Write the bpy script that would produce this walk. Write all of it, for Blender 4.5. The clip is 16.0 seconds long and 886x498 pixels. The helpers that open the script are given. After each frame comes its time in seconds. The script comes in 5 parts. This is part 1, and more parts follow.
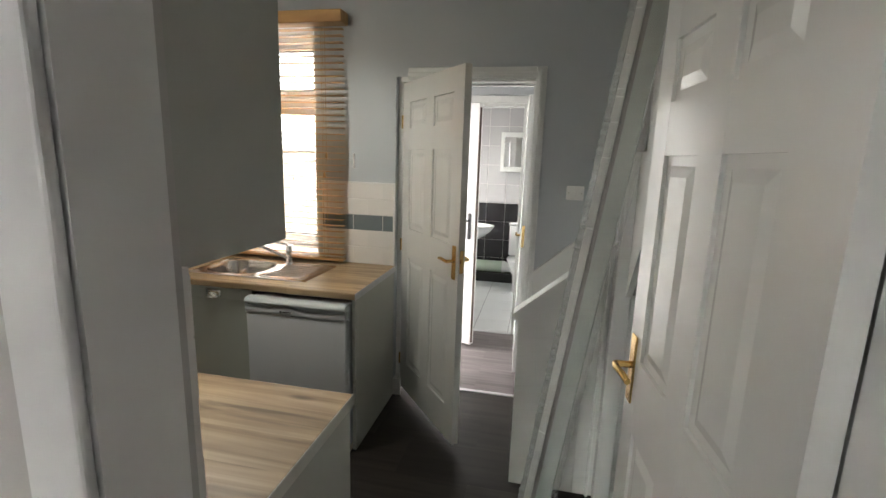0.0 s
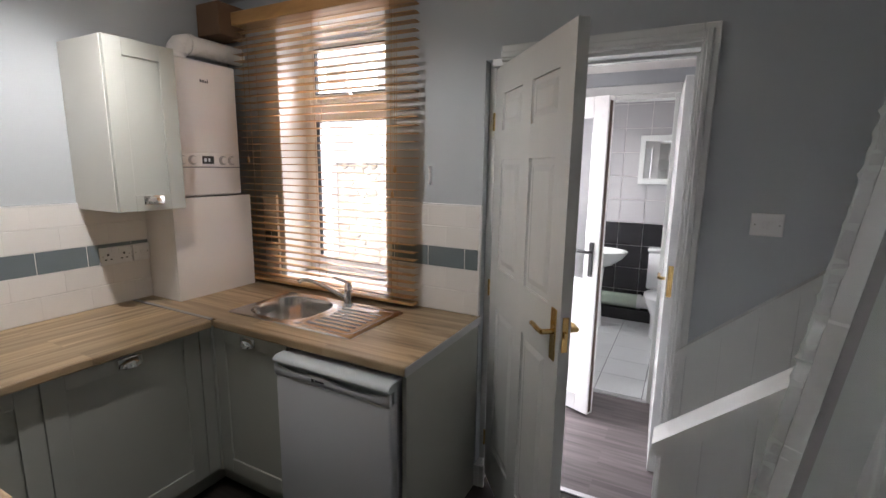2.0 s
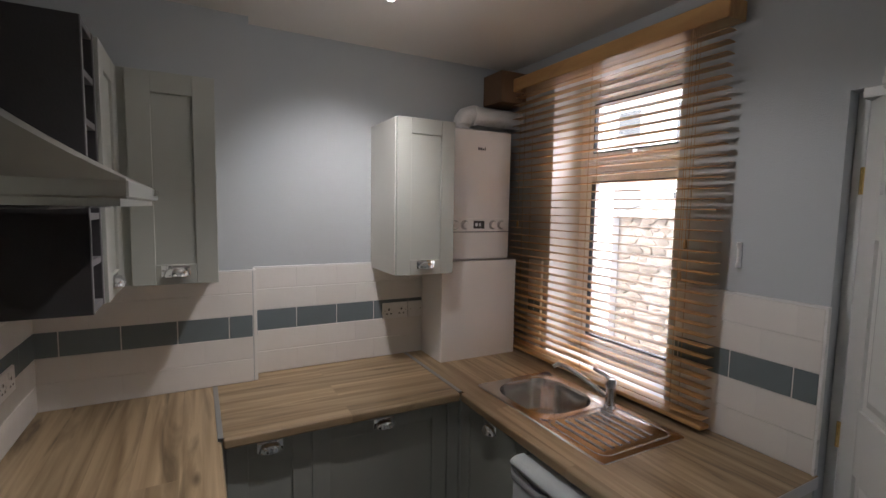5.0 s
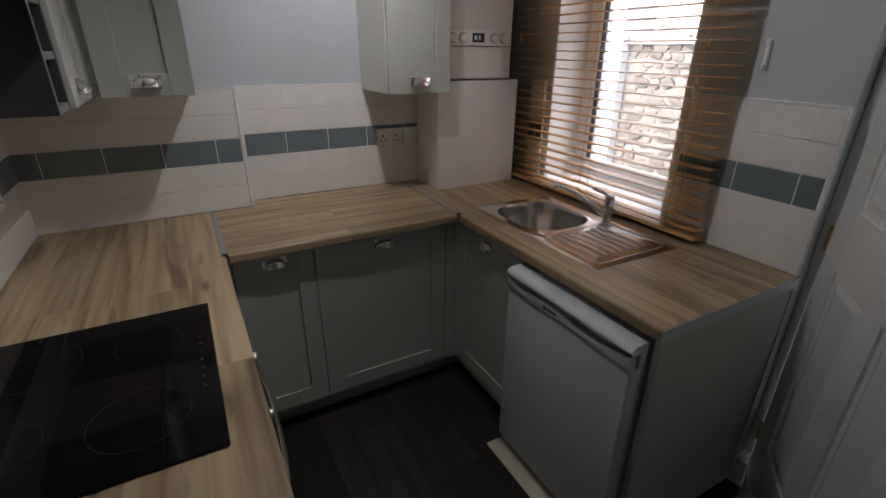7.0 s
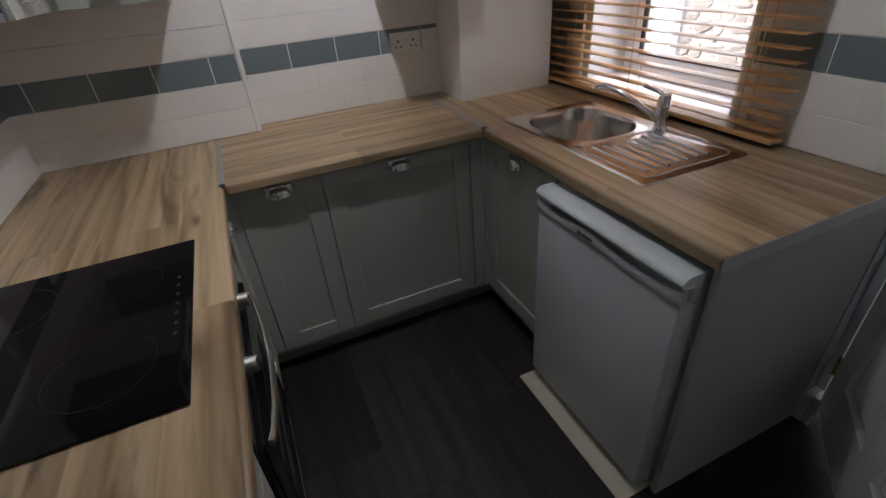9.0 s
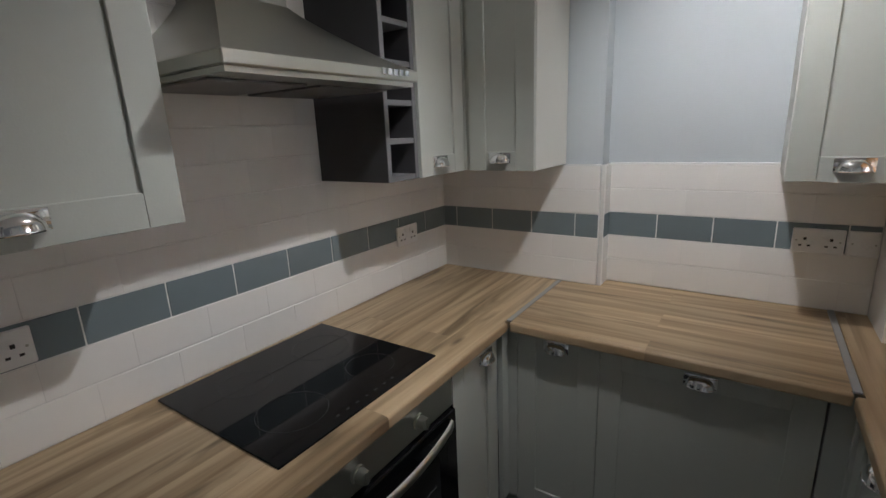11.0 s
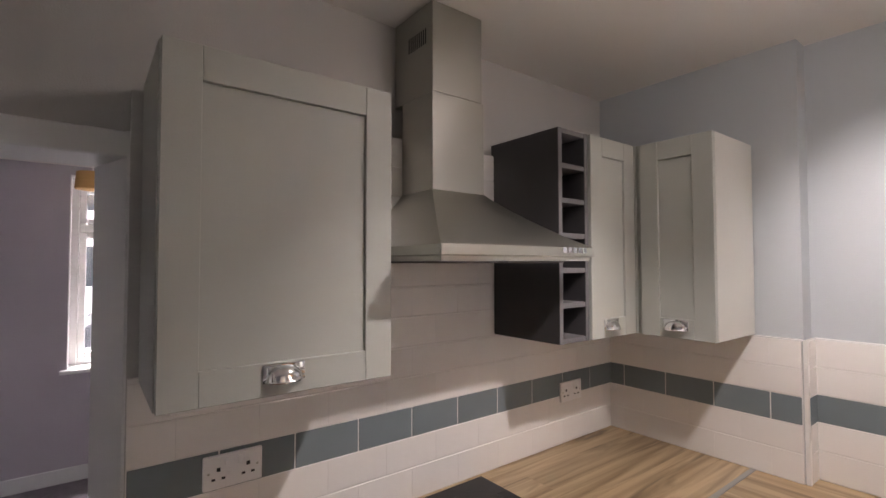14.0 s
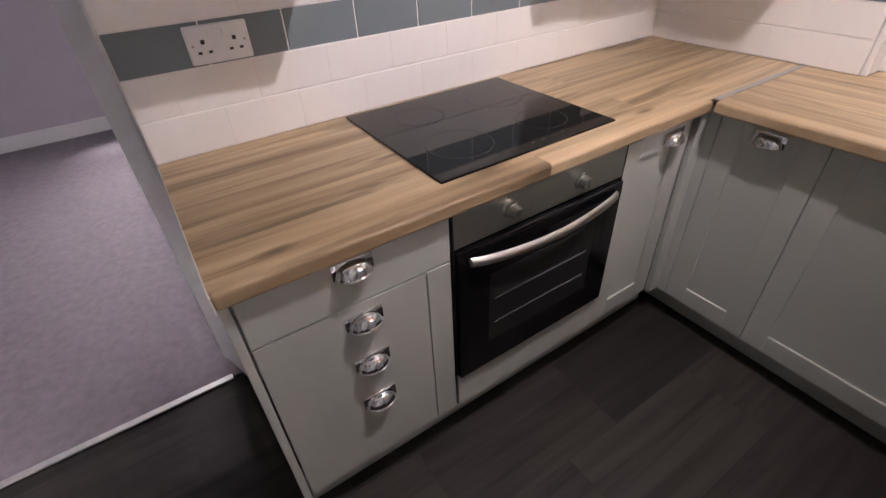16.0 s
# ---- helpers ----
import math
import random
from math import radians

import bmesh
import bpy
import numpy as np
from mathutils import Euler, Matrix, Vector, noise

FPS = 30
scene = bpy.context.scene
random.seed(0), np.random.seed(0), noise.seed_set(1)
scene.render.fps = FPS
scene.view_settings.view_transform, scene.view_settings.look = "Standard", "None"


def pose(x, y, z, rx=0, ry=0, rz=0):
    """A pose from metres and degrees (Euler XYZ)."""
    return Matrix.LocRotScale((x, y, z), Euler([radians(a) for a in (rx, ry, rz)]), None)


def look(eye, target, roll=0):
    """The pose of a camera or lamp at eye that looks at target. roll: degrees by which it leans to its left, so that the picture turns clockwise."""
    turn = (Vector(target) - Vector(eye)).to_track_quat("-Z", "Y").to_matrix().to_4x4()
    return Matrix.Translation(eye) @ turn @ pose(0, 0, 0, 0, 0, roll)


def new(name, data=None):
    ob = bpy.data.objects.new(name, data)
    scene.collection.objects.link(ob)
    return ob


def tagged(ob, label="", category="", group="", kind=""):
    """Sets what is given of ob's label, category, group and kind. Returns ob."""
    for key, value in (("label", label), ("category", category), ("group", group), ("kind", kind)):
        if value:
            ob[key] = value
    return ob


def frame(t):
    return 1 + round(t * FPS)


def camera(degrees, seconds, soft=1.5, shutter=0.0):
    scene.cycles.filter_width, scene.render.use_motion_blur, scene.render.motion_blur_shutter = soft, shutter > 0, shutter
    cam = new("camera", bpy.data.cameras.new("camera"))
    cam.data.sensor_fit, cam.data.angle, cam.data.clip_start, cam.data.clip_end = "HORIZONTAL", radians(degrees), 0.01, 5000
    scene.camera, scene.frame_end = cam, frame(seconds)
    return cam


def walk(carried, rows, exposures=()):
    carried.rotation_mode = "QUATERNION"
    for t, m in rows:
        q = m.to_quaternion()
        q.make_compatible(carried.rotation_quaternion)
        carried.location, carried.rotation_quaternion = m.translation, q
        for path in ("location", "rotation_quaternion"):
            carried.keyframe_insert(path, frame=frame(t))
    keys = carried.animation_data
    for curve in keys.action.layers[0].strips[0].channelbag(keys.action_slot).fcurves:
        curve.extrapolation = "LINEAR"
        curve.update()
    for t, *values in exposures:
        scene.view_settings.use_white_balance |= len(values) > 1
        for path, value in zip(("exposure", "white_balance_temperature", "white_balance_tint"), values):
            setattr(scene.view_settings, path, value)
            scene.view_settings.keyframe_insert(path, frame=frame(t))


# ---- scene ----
cam = camera(87.5, 16.0)
PATH = [
    (0, (0.044, 0.047, 1.608), (-0.355, 1.969, 1.226), 1.8),
    (0.5, (0.068, 0.283, 1.619), (-0.51, 2.172, 1.302), 2.2),
    (1, (0.075, 0.542, 1.618), (-0.705, 2.349, 1.262), 0.1),
    (1.5, (0.045, 0.747, 1.629), (-0.821, 2.514, 1.269), 0.0),
    (2, (-0.021, 0.888, 1.624), (-0.937, 2.631, 1.273), 0.8),
    (2.5, (-0.149, 0.978, 1.646), (-1.358, 2.543, 1.348), 0.0),
    (3, (-0.202, 1.083, 1.642), (-1.762, 2.276, 1.262), 0.4),
    (3.5, (-0.206, 1.137, 1.654), (-1.89, 2.109, 1.187), 1.1),
    (4, (-0.197, 1.175, 1.705), (-1.923, 2.144, 1.419), 0.4),
    (4.2, (-0.189, 1.192, 1.728), (-1.953, 2.122, 1.572), 0.8),
    (6.3, (-0.228, 1.186, 1.679), (-1.937, 2.14, 1.269), 0.9),
    (6.5, (-0.23, 1.191, 1.657), (-1.923, 2.124, 1.142), 0.5),
    (7, (-0.236, 1.198, 1.587), (-1.843, 2.087, 0.795), 0.5),
    (7.5, (-0.232, 1.203, 1.518), (-1.717, 2.04, 0.473), -0.3),
    (8, (-0.231, 1.22, 1.465), (-1.615, 1.989, 0.242), -1.7),
    (8.2, (-0.236, 1.226, 1.458), (-1.61, 2.008, 0.233), -1.7),
    (10.5, (-0.582, 1.867, 1.59), (-2.48, 1.386, 1.179), -1.1),
    (11, (-0.502, 1.945, 1.593), (-2.101, 0.85, 1.099), -2.5),
    (11.5, (-0.45, 1.889, 1.668), (-1.785, 0.434, 1.353), -0.8),
    (12, (-0.409, 1.95, 1.713), (-1.64, 0.376, 1.794), 0.6),
    (12.5, (-0.375, 2.002, 1.774), (-1.625, 0.503, 2.209), 0.7),
    (13, (-0.352, 2.008, 1.785), (-1.548, 0.472, 2.246), 0.6),
    (13.5, (-0.363, 1.993, 1.759), (-1.529, 0.399, 2.074), 0.6),
    (14, (-0.386, 1.963, 1.712), (-1.601, 0.376, 1.776), -0.1),
    (14.5, (-0.423, 1.954, 1.653), (-1.623, 0.372, 1.419), -0.5),
    (15, (-0.452, 1.958, 1.581), (-1.582, 0.403, 1.028), -0.6),
    (15.5, (-0.475, 1.952, 1.498), (-1.486, 0.507, 0.554), -1.9),
    (16, (-0.492, 1.949, 1.422), (-1.34, 0.592, 0.223), -3.1),
]
EXPOSURES = [
    (0, 5.1, 6850, 5), (0.5, 5.05, 6500, 3), (1.5, 4.9, 6350, 9), (2.5, 4.52, 6400, 13), (3.0, 4.38, 6400, 13), (3.5, 4.3, 6350, 15),
    (4.2, 4.2, 6400, 14), (6.5, 3.82, 6200, 15), (7, 3.82, 6150, 13), (8.2, 4.2, 5950, 13), (10.5, 4.05, 6000, 11),
    (11, 4.36, 6050, 9), (11.5, 4.58, 6300, 20), (12, 4.94, 6400, 24), (12.5, 5.08, 6350, 21), (14.5, 4.79, 6850, 22),
    (16, 5.44, 6500, 26)]
walk(cam, [(t, look(eye, target, roll)) for t, eye, target, roll in PATH], EXPOSURES)
SKY, BATH_W, FRONT_W, BACK_W = 0.075, 0.42, 0.135, 0.38
# each ceiling spotlight: its place along the bar, aim, power of the beam, stray power, width of the beam in degrees
SPOTS = [(-0.17, (-0.57, 0.04, -0.63), 1.85, 0.045, 84), (0.03, (0.03, -0.41, -0.90), 2.1, 0.045, 92), (0.19, (0.10, 0.47, -0.64), 0.95, 0.03, 92)]
NEAR_HINGE, NEAR_FREE = (0.398, 0.605), (0.340, 1.288)

# ---- light of the place ----
world = bpy.data.worlds.new("overcast_sky")
scene.world = world
world.use_nodes = True
wn = world.node_tree
sky = wn.nodes.new("ShaderNodeTexSky")
sky.sky_type = "NISHITA"
sky.sun_disc = False
sky.sun_elevation = radians(42)
sky.sun_rotation = radians(200)
sky.dust_density = 4.0
wn.nodes["Background"].inputs[1].default_value = SKY
cloud = wn.nodes.new("ShaderNodeHueSaturation")
cloud.inputs["Saturation"].default_value = 0.15
wn.links.new(sky.outputs[0], cloud.inputs["Color"])
wn.links.new(cloud.outputs[0], wn.nodes["Background"].inputs[0])
sun_data = bpy.data.lights.new("sun", "SUN")
sun_data.energy, sun_data.angle, sun_data.color = 0.35, radians(15), (1.0, 0.96, 0.96)
sun = new("sun", sun_data)
sun.matrix_world = look((0, 0, 20), (4, 7, 0))


def window_light(name, m, w, h, watts, colour):
    """The sky's light entering an opening, or added fill light."""
    d = bpy.data.lights.new(name, "AREA")
    d.shape, d.size, d.size_y, d.energy, d.color = "RECTANGLE", w, h, watts, colour
    ob = new(name, d)
    ob.matrix_world = m
    return ob


# fill lamp added to brighten the bathroom from its unseen left side
window_light("bathroom_fill_light", look((-1.49, 5.3, 1.7), (0, 5.3, 1.2)), 0.7, 0.8, BATH_W, (1.0, 0.96, 0.98))
window_light("front_window_light", look((-1.5, -2.98, 1.65), (-1.3, 3, 1.2)), 1.1, 1.4, FRONT_W, (0.93, 0.93, 1.0))
window_light("back_door_light", look((-1.14, 3.72, 1.15), (0.5, 3.72, 0.9)), 0.75, 1.9, BACK_W, (1.0, 0.92, 0.97))
window_light("kitchen_window_light", look((-1.62, 3.62, 2.78), (-1.85, 2.85, 1.45)), 1.0, 0.45, 3.2, (1.0, 0.95, 0.97))

# ---- materials ----


def rgb(c):
    return (*c, 1.0)


def material(name, base, rough=0.5, metal=0.0, vary=0.08, scale=6.0, grain=120.0, bump=0.05, coat=0.0, island=0.0, per_object=0.0):
    """A painted, metal or stone surface: two scales of variation in colour and roughness, and fine relief."""
    m = bpy.data.materials.new(name)
    m.use_nodes = True
    nt = m.node_tree
    n, l = nt.nodes, nt.links
    b = n["Principled BSDF"]
    tc = n.new("ShaderNodeTexCoord")
    big, fine = n.new("ShaderNodeTexNoise"), n.new("ShaderNodeTexNoise")
    big.inputs["Scale"].default_value, big.inputs["Detail"].default_value = scale, 5
    fine.inputs["Scale"].default_value, fine.inputs["Detail"].default_value = grain, 3
    l.new(tc.outputs["Object"], big.inputs["Vector"])
    l.new(tc.outputs["Object"], fine.inputs["Vector"])
    mix = n.new("ShaderNodeMix")
    mix.data_type = "RGBA"
    mix.inputs[6].default_value = rgb([c * (1 - vary) for c in base])
    mix.inputs[7].default_value = rgb([min(1, c * (1 + vary)) for c in base])
    l.new(big.outputs["Fac"], mix.inputs[0])
    colour = mix.outputs[2]
    if per_object:
        info, hsv, rng = n.new("ShaderNodeObjectInfo"), n.new("ShaderNodeHueSaturation"), n.new("ShaderNodeMapRange")
        rng.inputs["To Min"].default_value, rng.inputs["To Max"].default_value = 1 - per_object, 1 + per_object
        l.new(info.outputs["Random"], rng.inputs["Value"])
        l.new(rng.outputs[0], hsv.inputs["Value"])
        l.new(colour, hsv.inputs["Color"])
        colour = hsv.outputs[0]
    l.new(colour, b.inputs["Base Color"])
    rr = n.new("ShaderNodeMapRange")
    rr.inputs["To Min"].default_value, rr.inputs["To Max"].default_value = max(0.02, rough * 0.8), min(1, rough * 1.2)
    l.new(big.outputs["Fac"], rr.inputs["Value"])
    l.new(rr.outputs[0], b.inputs["Roughness"])
    b.inputs["Metallic"].default_value = metal
    b.inputs["Coat Weight"].default_value = coat
    if bump:
        bp = n.new("ShaderNodeBump")
        bp.inputs["Strength"].default_value, bp.inputs["Distance"].default_value = bump, 0.004
        l.new(fine.outputs["Fac"], bp.inputs["Height"])
        l.new(bp.outputs[0], b.inputs["Normal"])
    return m


def wood(name, dark, light, stave=0.045, length=0.55, along="x", rough=0.45, contrast=1.0, tone=0.1, streaky=11.0, knots=0.0):
    """Boards or staves that run along one axis, with stretched grain and some dark streaks."""
    m = bpy.data.materials.new(name)
    m.use_nodes = True
    nt = m.node_tree
    n, l = nt.nodes, nt.links
    b = n["Principled BSDF"]
    tc, mp = n.new("ShaderNodeTexCoord"), n.new("ShaderNodeMapping")
    if along == "y":
        mp.inputs["Rotation"].default_value = (0, 0, radians(90))
    l.new(tc.outputs["Object"], mp.inputs["Vector"])
    br = n.new("ShaderNodeTexBrick")
    br.inputs["Scale"].default_value = 1.0
    br.inputs["Brick Width"].default_value, br.inputs["Row Height"].default_value = length, stave
    br.inputs["Mortar Size"].default_value = 0.0008
    br.inputs["Mortar Smooth"].default_value = 0.3
    br.offset, br.offset_frequency = 0.37, 2
    br.inputs["Color1"].default_value, br.inputs["Color2"].default_value = (0, 0, 0, 1), (1, 1, 1, 1)
    br.inputs["Mortar"].default_value = (0.25, 0.25, 0.25, 1)
    l.new(mp.outputs[0], br.inputs["Vector"])
    # each stave shifts the grain, so that it breaks at the joints
    shift = n.new("ShaderNodeVectorMath")
    shift.operation = "MULTIPLY_ADD"
    shift.inputs[1].default_value = (3.1, 5.7, 1.3)
    l.new(br.outputs["Color"], shift.inputs[0])
    l.new(mp.outputs[0], shift.inputs[2])
    st = n.new("ShaderNodeMapping")
    st.inputs["Scale"].default_value = (1.3, 24.0, 8.0)
    l.new(shift.outputs[0], st.inputs["Vector"])
    g = n.new("ShaderNodeTexNoise")
    g.inputs["Scale"].default_value, g.inputs["Detail"].default_value, g.inputs["Distortion"].default_value = 1.0, 8, 0.6
    l.new(st.outputs[0], g.inputs["Vector"])
    st2 = n.new("ShaderNodeMapping")
    st2.inputs["Scale"].default_value = (1.0, streaky, 4.0)
    l.new(shift.outputs[0], st2.inputs["Vector"])
    g2 = n.new("ShaderNodeTexNoise")
    g2.inputs["Scale"].default_value, g2.inputs["Detail"].default_value, g2.inputs["Distortion"].default_value = 1.3, 4, 1.2
    l.new(st2.outputs[0], g2.inputs["Vector"])
    ramp = n.new("ShaderNodeValToRGB")
    ramp.color_ramp.elements[0].position, ramp.color_ramp.elements[1].position = 0.3, 0.62
    ramp.color_ramp.elements[0].color, ramp.color_ramp.elements[1].color = rgb(dark), rgb(light)
    l.new(g.outputs["Fac"], ramp.inputs[0])
    streak = n.new("ShaderNodeMapRange")
    streak.inputs["From Min"].default_value, streak.inputs["From Max"].default_value = 0.56, 0.70
    streak.inputs["To Max"].default_value = 0.55 * contrast
    l.new(g2.outputs["Fac"], streak.inputs["Value"])
    mx = n.new("ShaderNodeMix")
    mx.data_type = "RGBA"
    mx.inputs[7].default_value = rgb([c * 0.42 for c in dark])
    l.new(streak.outputs[0], mx.inputs[0])
    l.new(ramp.outputs[0], mx.inputs[6])
    hsv, rng = n.new("ShaderNodeHueSaturation"), n.new("ShaderNodeMapRange")
    rng.inputs["To Min"].default_value, rng.inputs["To Max"].default_value = 1 - tone, 1 + 0.9 * tone
    l.new(br.outputs["Color"], rng.inputs["Value"])
    l.new(rng.outputs[0], hsv.inputs["Value"])
    surface = mx.outputs[2]
    if knots:
        sk, kn, kr, km = n.new("ShaderNodeMapping"), n.new("ShaderNodeTexVoronoi"), n.new("ShaderNodeMapRange"), n.new("ShaderNodeMix")
        sk.inputs["Scale"].default_value = (2.0, 6.5, 2.0)
        kn.inputs["Scale"].default_value = 1.0
        kr.inputs["From Min"].default_value, kr.inputs["From Max"].default_value = 0.03, 0.11
        kr.inputs["To Min"].default_value, kr.inputs["To Max"].default_value = knots, 0.0
        km.data_type = "RGBA"
        km.inputs[7].default_value = rgb([c * 0.3 for c in dark])
        l.new(shift.outputs[0], sk.inputs["Vector"])
        l.new(sk.outputs[0], kn.inputs["Vector"])
        l.new(kn.outputs["Distance"], kr.inputs["Value"])
        l.new(kr.outputs[0], km.inputs[0])
        l.new(surface, km.inputs[6])
        surface = km.outputs[2]
    l.new(surface, hsv.inputs["Color"])
    l.new(hsv.outputs[0], b.inputs["Base Color"])
    rr = n.new("ShaderNodeMapRange")
    rr.inputs["To Min"].default_value, rr.inputs["To Max"].default_value = rough * 0.8, rough * 1.25
    l.new(g.outputs["Fac"], rr.inputs["Value"])
    l.new(rr.outputs[0], b.inputs["Roughness"])
    bp = n.new("ShaderNodeBump")
    bp.inputs["Strength"].default_value, bp.inputs["Distance"].default_value = 0.12, 0.002
    l.new(g.outputs["Fac"], bp.inputs["Height"])
    l.new(bp.outputs[0], b.inputs["Normal"])
    return m


def brushed(name, base, rough, stretch):
    m = material(name, base, rough, 1.0, 0.06, 3.0, 40.0, 0.0)
    n, l = m.node_tree.nodes, m.node_tree.links
    b = n["Principled BSDF"]
    tc, mp, no, bp = n.new("ShaderNodeTexCoord"), n.new("ShaderNodeMapping"), n.new("ShaderNodeTexNoise"), n.new("ShaderNodeBump")
    mp.inputs["Scale"].default_value = stretch
    no.inputs["Scale"].default_value = 60
    bp.inputs["Strength"].default_value, bp.inputs["Distance"].default_value = 0.06, 0.001
    l.new(tc.outputs["Object"], mp.inputs[0])
    l.new(mp.outputs[0], no.inputs["Vector"])
    l.new(no.outputs["Fac"], bp.inputs["Height"])
    l.new(bp.outputs[0], b.inputs["Normal"])
    return m


def glass(name, tint=(1, 1, 1), rough=0.0, body=0.0):
    m = bpy.data.materials.new(name)
    m.use_nodes = True
    b = m.node_tree.nodes["Principled BSDF"]
    b.inputs["Base Color"].default_value = rgb(tint)
    b.inputs["Transmission Weight"].default_value = 1.0 - body
    b.inputs["Roughness"].default_value = rough
    b.inputs["IOR"].default_value = 1.45
    return m


def glow(name, colour, strength):
    m = bpy.data.materials.new(name)
    m.use_nodes = True
    b = m.node_tree.nodes["Principled BSDF"]
    b.inputs["Base Color"].default_value = rgb(colour)
    b.inputs["Emission Color"].default_value = rgb(colour)
    b.inputs["Emission Strength"].default_value = strength
    return m


M_WALL = material("grey_wall_paint", (0.50, 0.53, 0.55), 0.75, vary=0.04, scale=2.2, grain=260, bump=0.25)
# wall grey tinted warm, standing in for light bounced off the wood
M_WALLBOUNCE = material("grey_wall_paint_warm_bounce", (0.52, 0.505, 0.485), 0.75, vary=0.04, scale=2.2, grain=260, bump=0.25)
M_LOUNGE = material("mauve_grey_wall_paint", (0.46, 0.43, 0.47), 0.8, vary=0.04, scale=2, grain=260, bump=0.2)
M_CEIL = material("white_ceiling_paint", (0.80, 0.77, 0.735), 0.85, vary=0.04, scale=1.6, grain=180, bump=0.25)
M_GLOSS = material("white_gloss_paint", (0.74, 0.75, 0.73), 0.22, vary=0.04, scale=5, grain=60, bump=0.05)
M_SATIN = material("white_satin_paint", (0.76, 0.76, 0.75), 0.4, vary=0.05, scale=4, grain=70, bump=0.08)
M_CAB = material("sage_grey_cabinet_paint", (0.465, 0.475, 0.432), 0.42, vary=0.03, scale=5, grain=200, bump=0.06)
M_CABBODY = material("sage_grey_cabinet_board", (0.465, 0.475, 0.437), 0.5, vary=0.03, scale=5, grain=200, bump=0.05)
M_CREAM = material("cream_cabinet_board", (0.66, 0.65, 0.60), 0.45, vary=0.03, scale=5, grain=200, bump=0.05)
M_GRAPH = material("graphite_board", (0.055, 0.052, 0.055), 0.5, vary=0.12, scale=8, grain=160, bump=0.1)
M_GRAPHEDGE = material("graphite_edging", (0.16, 0.155, 0.16), 0.5, vary=0.08, scale=8, grain=160, bump=0.05)
M_OAKX = wood("oak_laminate_lengthwise", (0.235, 0.153, 0.078), (0.50, 0.372, 0.228), 0.125, 1.25, "x", 0.40, contrast=1.5, tone=0.18, streaky=7.5, knots=0.9)
M_OAKY = wood("oak_laminate_crosswise", (0.235, 0.153, 0.078), (0.50, 0.372, 0.228), 0.125, 1.25, "y", 0.40, contrast=1.5, tone=0.18, streaky=7.5, knots=0.9)
M_VINYL = wood("dark_vinyl_plank", (0.018, 0.0145, 0.0125), (0.036, 0.0305, 0.027), 0.3, 0.6, "x", 0.5, contrast=0.6, tone=0.38)
M_VINYL.node_tree.nodes["Principled BSDF"].inputs["Specular IOR Level"].default_value = 0.22
M_HALLFLOOR = wood("grey_laminate_plank", (0.075, 0.062, 0.062), (0.17, 0.145, 0.145), 0.14, 0.9, "x", 0.4, contrast=0.7)
M_CARPET = material("mauve_grey_carpet", (0.22, 0.195, 0.22), 0.95, vary=0.32, scale=26, grain=500, bump=0.9)
M_TILEW = material("white_glazed_tile", (0.82, 0.79, 0.755), 0.10, vary=0.03, scale=6, grain=9, bump=0.35, per_object=0.02)
M_TILEG = material("slate_blue_glazed_tile", (0.185, 0.22, 0.235), 0.14, vary=0.06, scale=9, grain=20, bump=0.03, per_object=0.06)
M_GROUT = material("pale_grout", (0.80, 0.78, 0.75), 0.85, vary=0.06, scale=20, grain=300, bump=0.2)
M_STEEL = brushed("brushed_steel", (0.48, 0.475, 0.43), 0.34, (1, 40, 40))
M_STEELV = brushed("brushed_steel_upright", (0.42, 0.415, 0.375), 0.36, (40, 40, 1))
M_SINK = brushed("satin_sink_steel", (0.72, 0.69, 0.66), 0.15, (2, 30, 30))
M_CHROME = material("chrome", (0.86, 0.86, 0.87), 0.07, 1.0, 0.02, 8, 50, 0.0)
M_BRASS = material("polished_brass", (0.72, 0.50, 0.20), 0.2, 1.0, 0.06, 12, 60, 0.02)
M_BLACKGLASS = material("black_ceramic_glass", (0.006, 0.006, 0.007), 0.05, 0.0, 0.1, 4, 30, 0.0)
M_BLACKGLASS.node_tree.nodes["Principled BSDF"].inputs["Specular IOR Level"].default_value = 0.35
M_BLACK = material("black_plastic", (0.015, 0.015, 0.016), 0.4, vary=0.1)
M_MARK = material("grey_printed_marks", (0.16, 0.16, 0.17), 0.4)
M_DIALRING = material("pale_grey_printed_rings", (0.42, 0.41, 0.40), 0.35)
M_RACK = material("dim_oven_rack", (0.06, 0.06, 0.062), 0.35)
M_RING = material("dark_grey_printed_rings", (0.022, 0.022, 0.024), 0.3)
M_DARKPRINT = material("dark_printed_marks", (0.05, 0.05, 0.06), 0.5)
M_FRIDGE = material("white_fridge_enamel", (0.66, 0.675, 0.715), 0.33, vary=0.02, scale=4, grain=300, bump=0.08)
M_FRIDGETOP = material("pale_fridge_plastic", (0.66, 0.71, 0.73), 0.35, vary=0.02)
M_BOILER = material("white_boiler_enamel", (0.78, 0.75, 0.72), 0.18, vary=0.02, scale=4, grain=60, bump=0.02)
M_BLIND = wood("amber_blind_slat", (0.43, 0.225, 0.08), (0.64, 0.385, 0.155), 0.4, 3.0, "x", 0.3, contrast=0.5)
M_CORD = material("tan_cord", (0.42, 0.28, 0.14), 0.9)
M_UPVC = material("white_upvc", (0.82, 0.81, 0.80), 0.28, vary=0.03)
M_PANE = glass("window_glass")
M_FROST = glass("obscure_glass", (0.95, 0.96, 0.97), 0.35)
M_STRIP = material("aluminium_strip", (0.62, 0.62, 0.63), 0.35, 1.0, 0.05)
M_JOINT = material("grey_joint_trim", (0.34, 0.34, 0.35), 0.45, 0.3, 0.06)
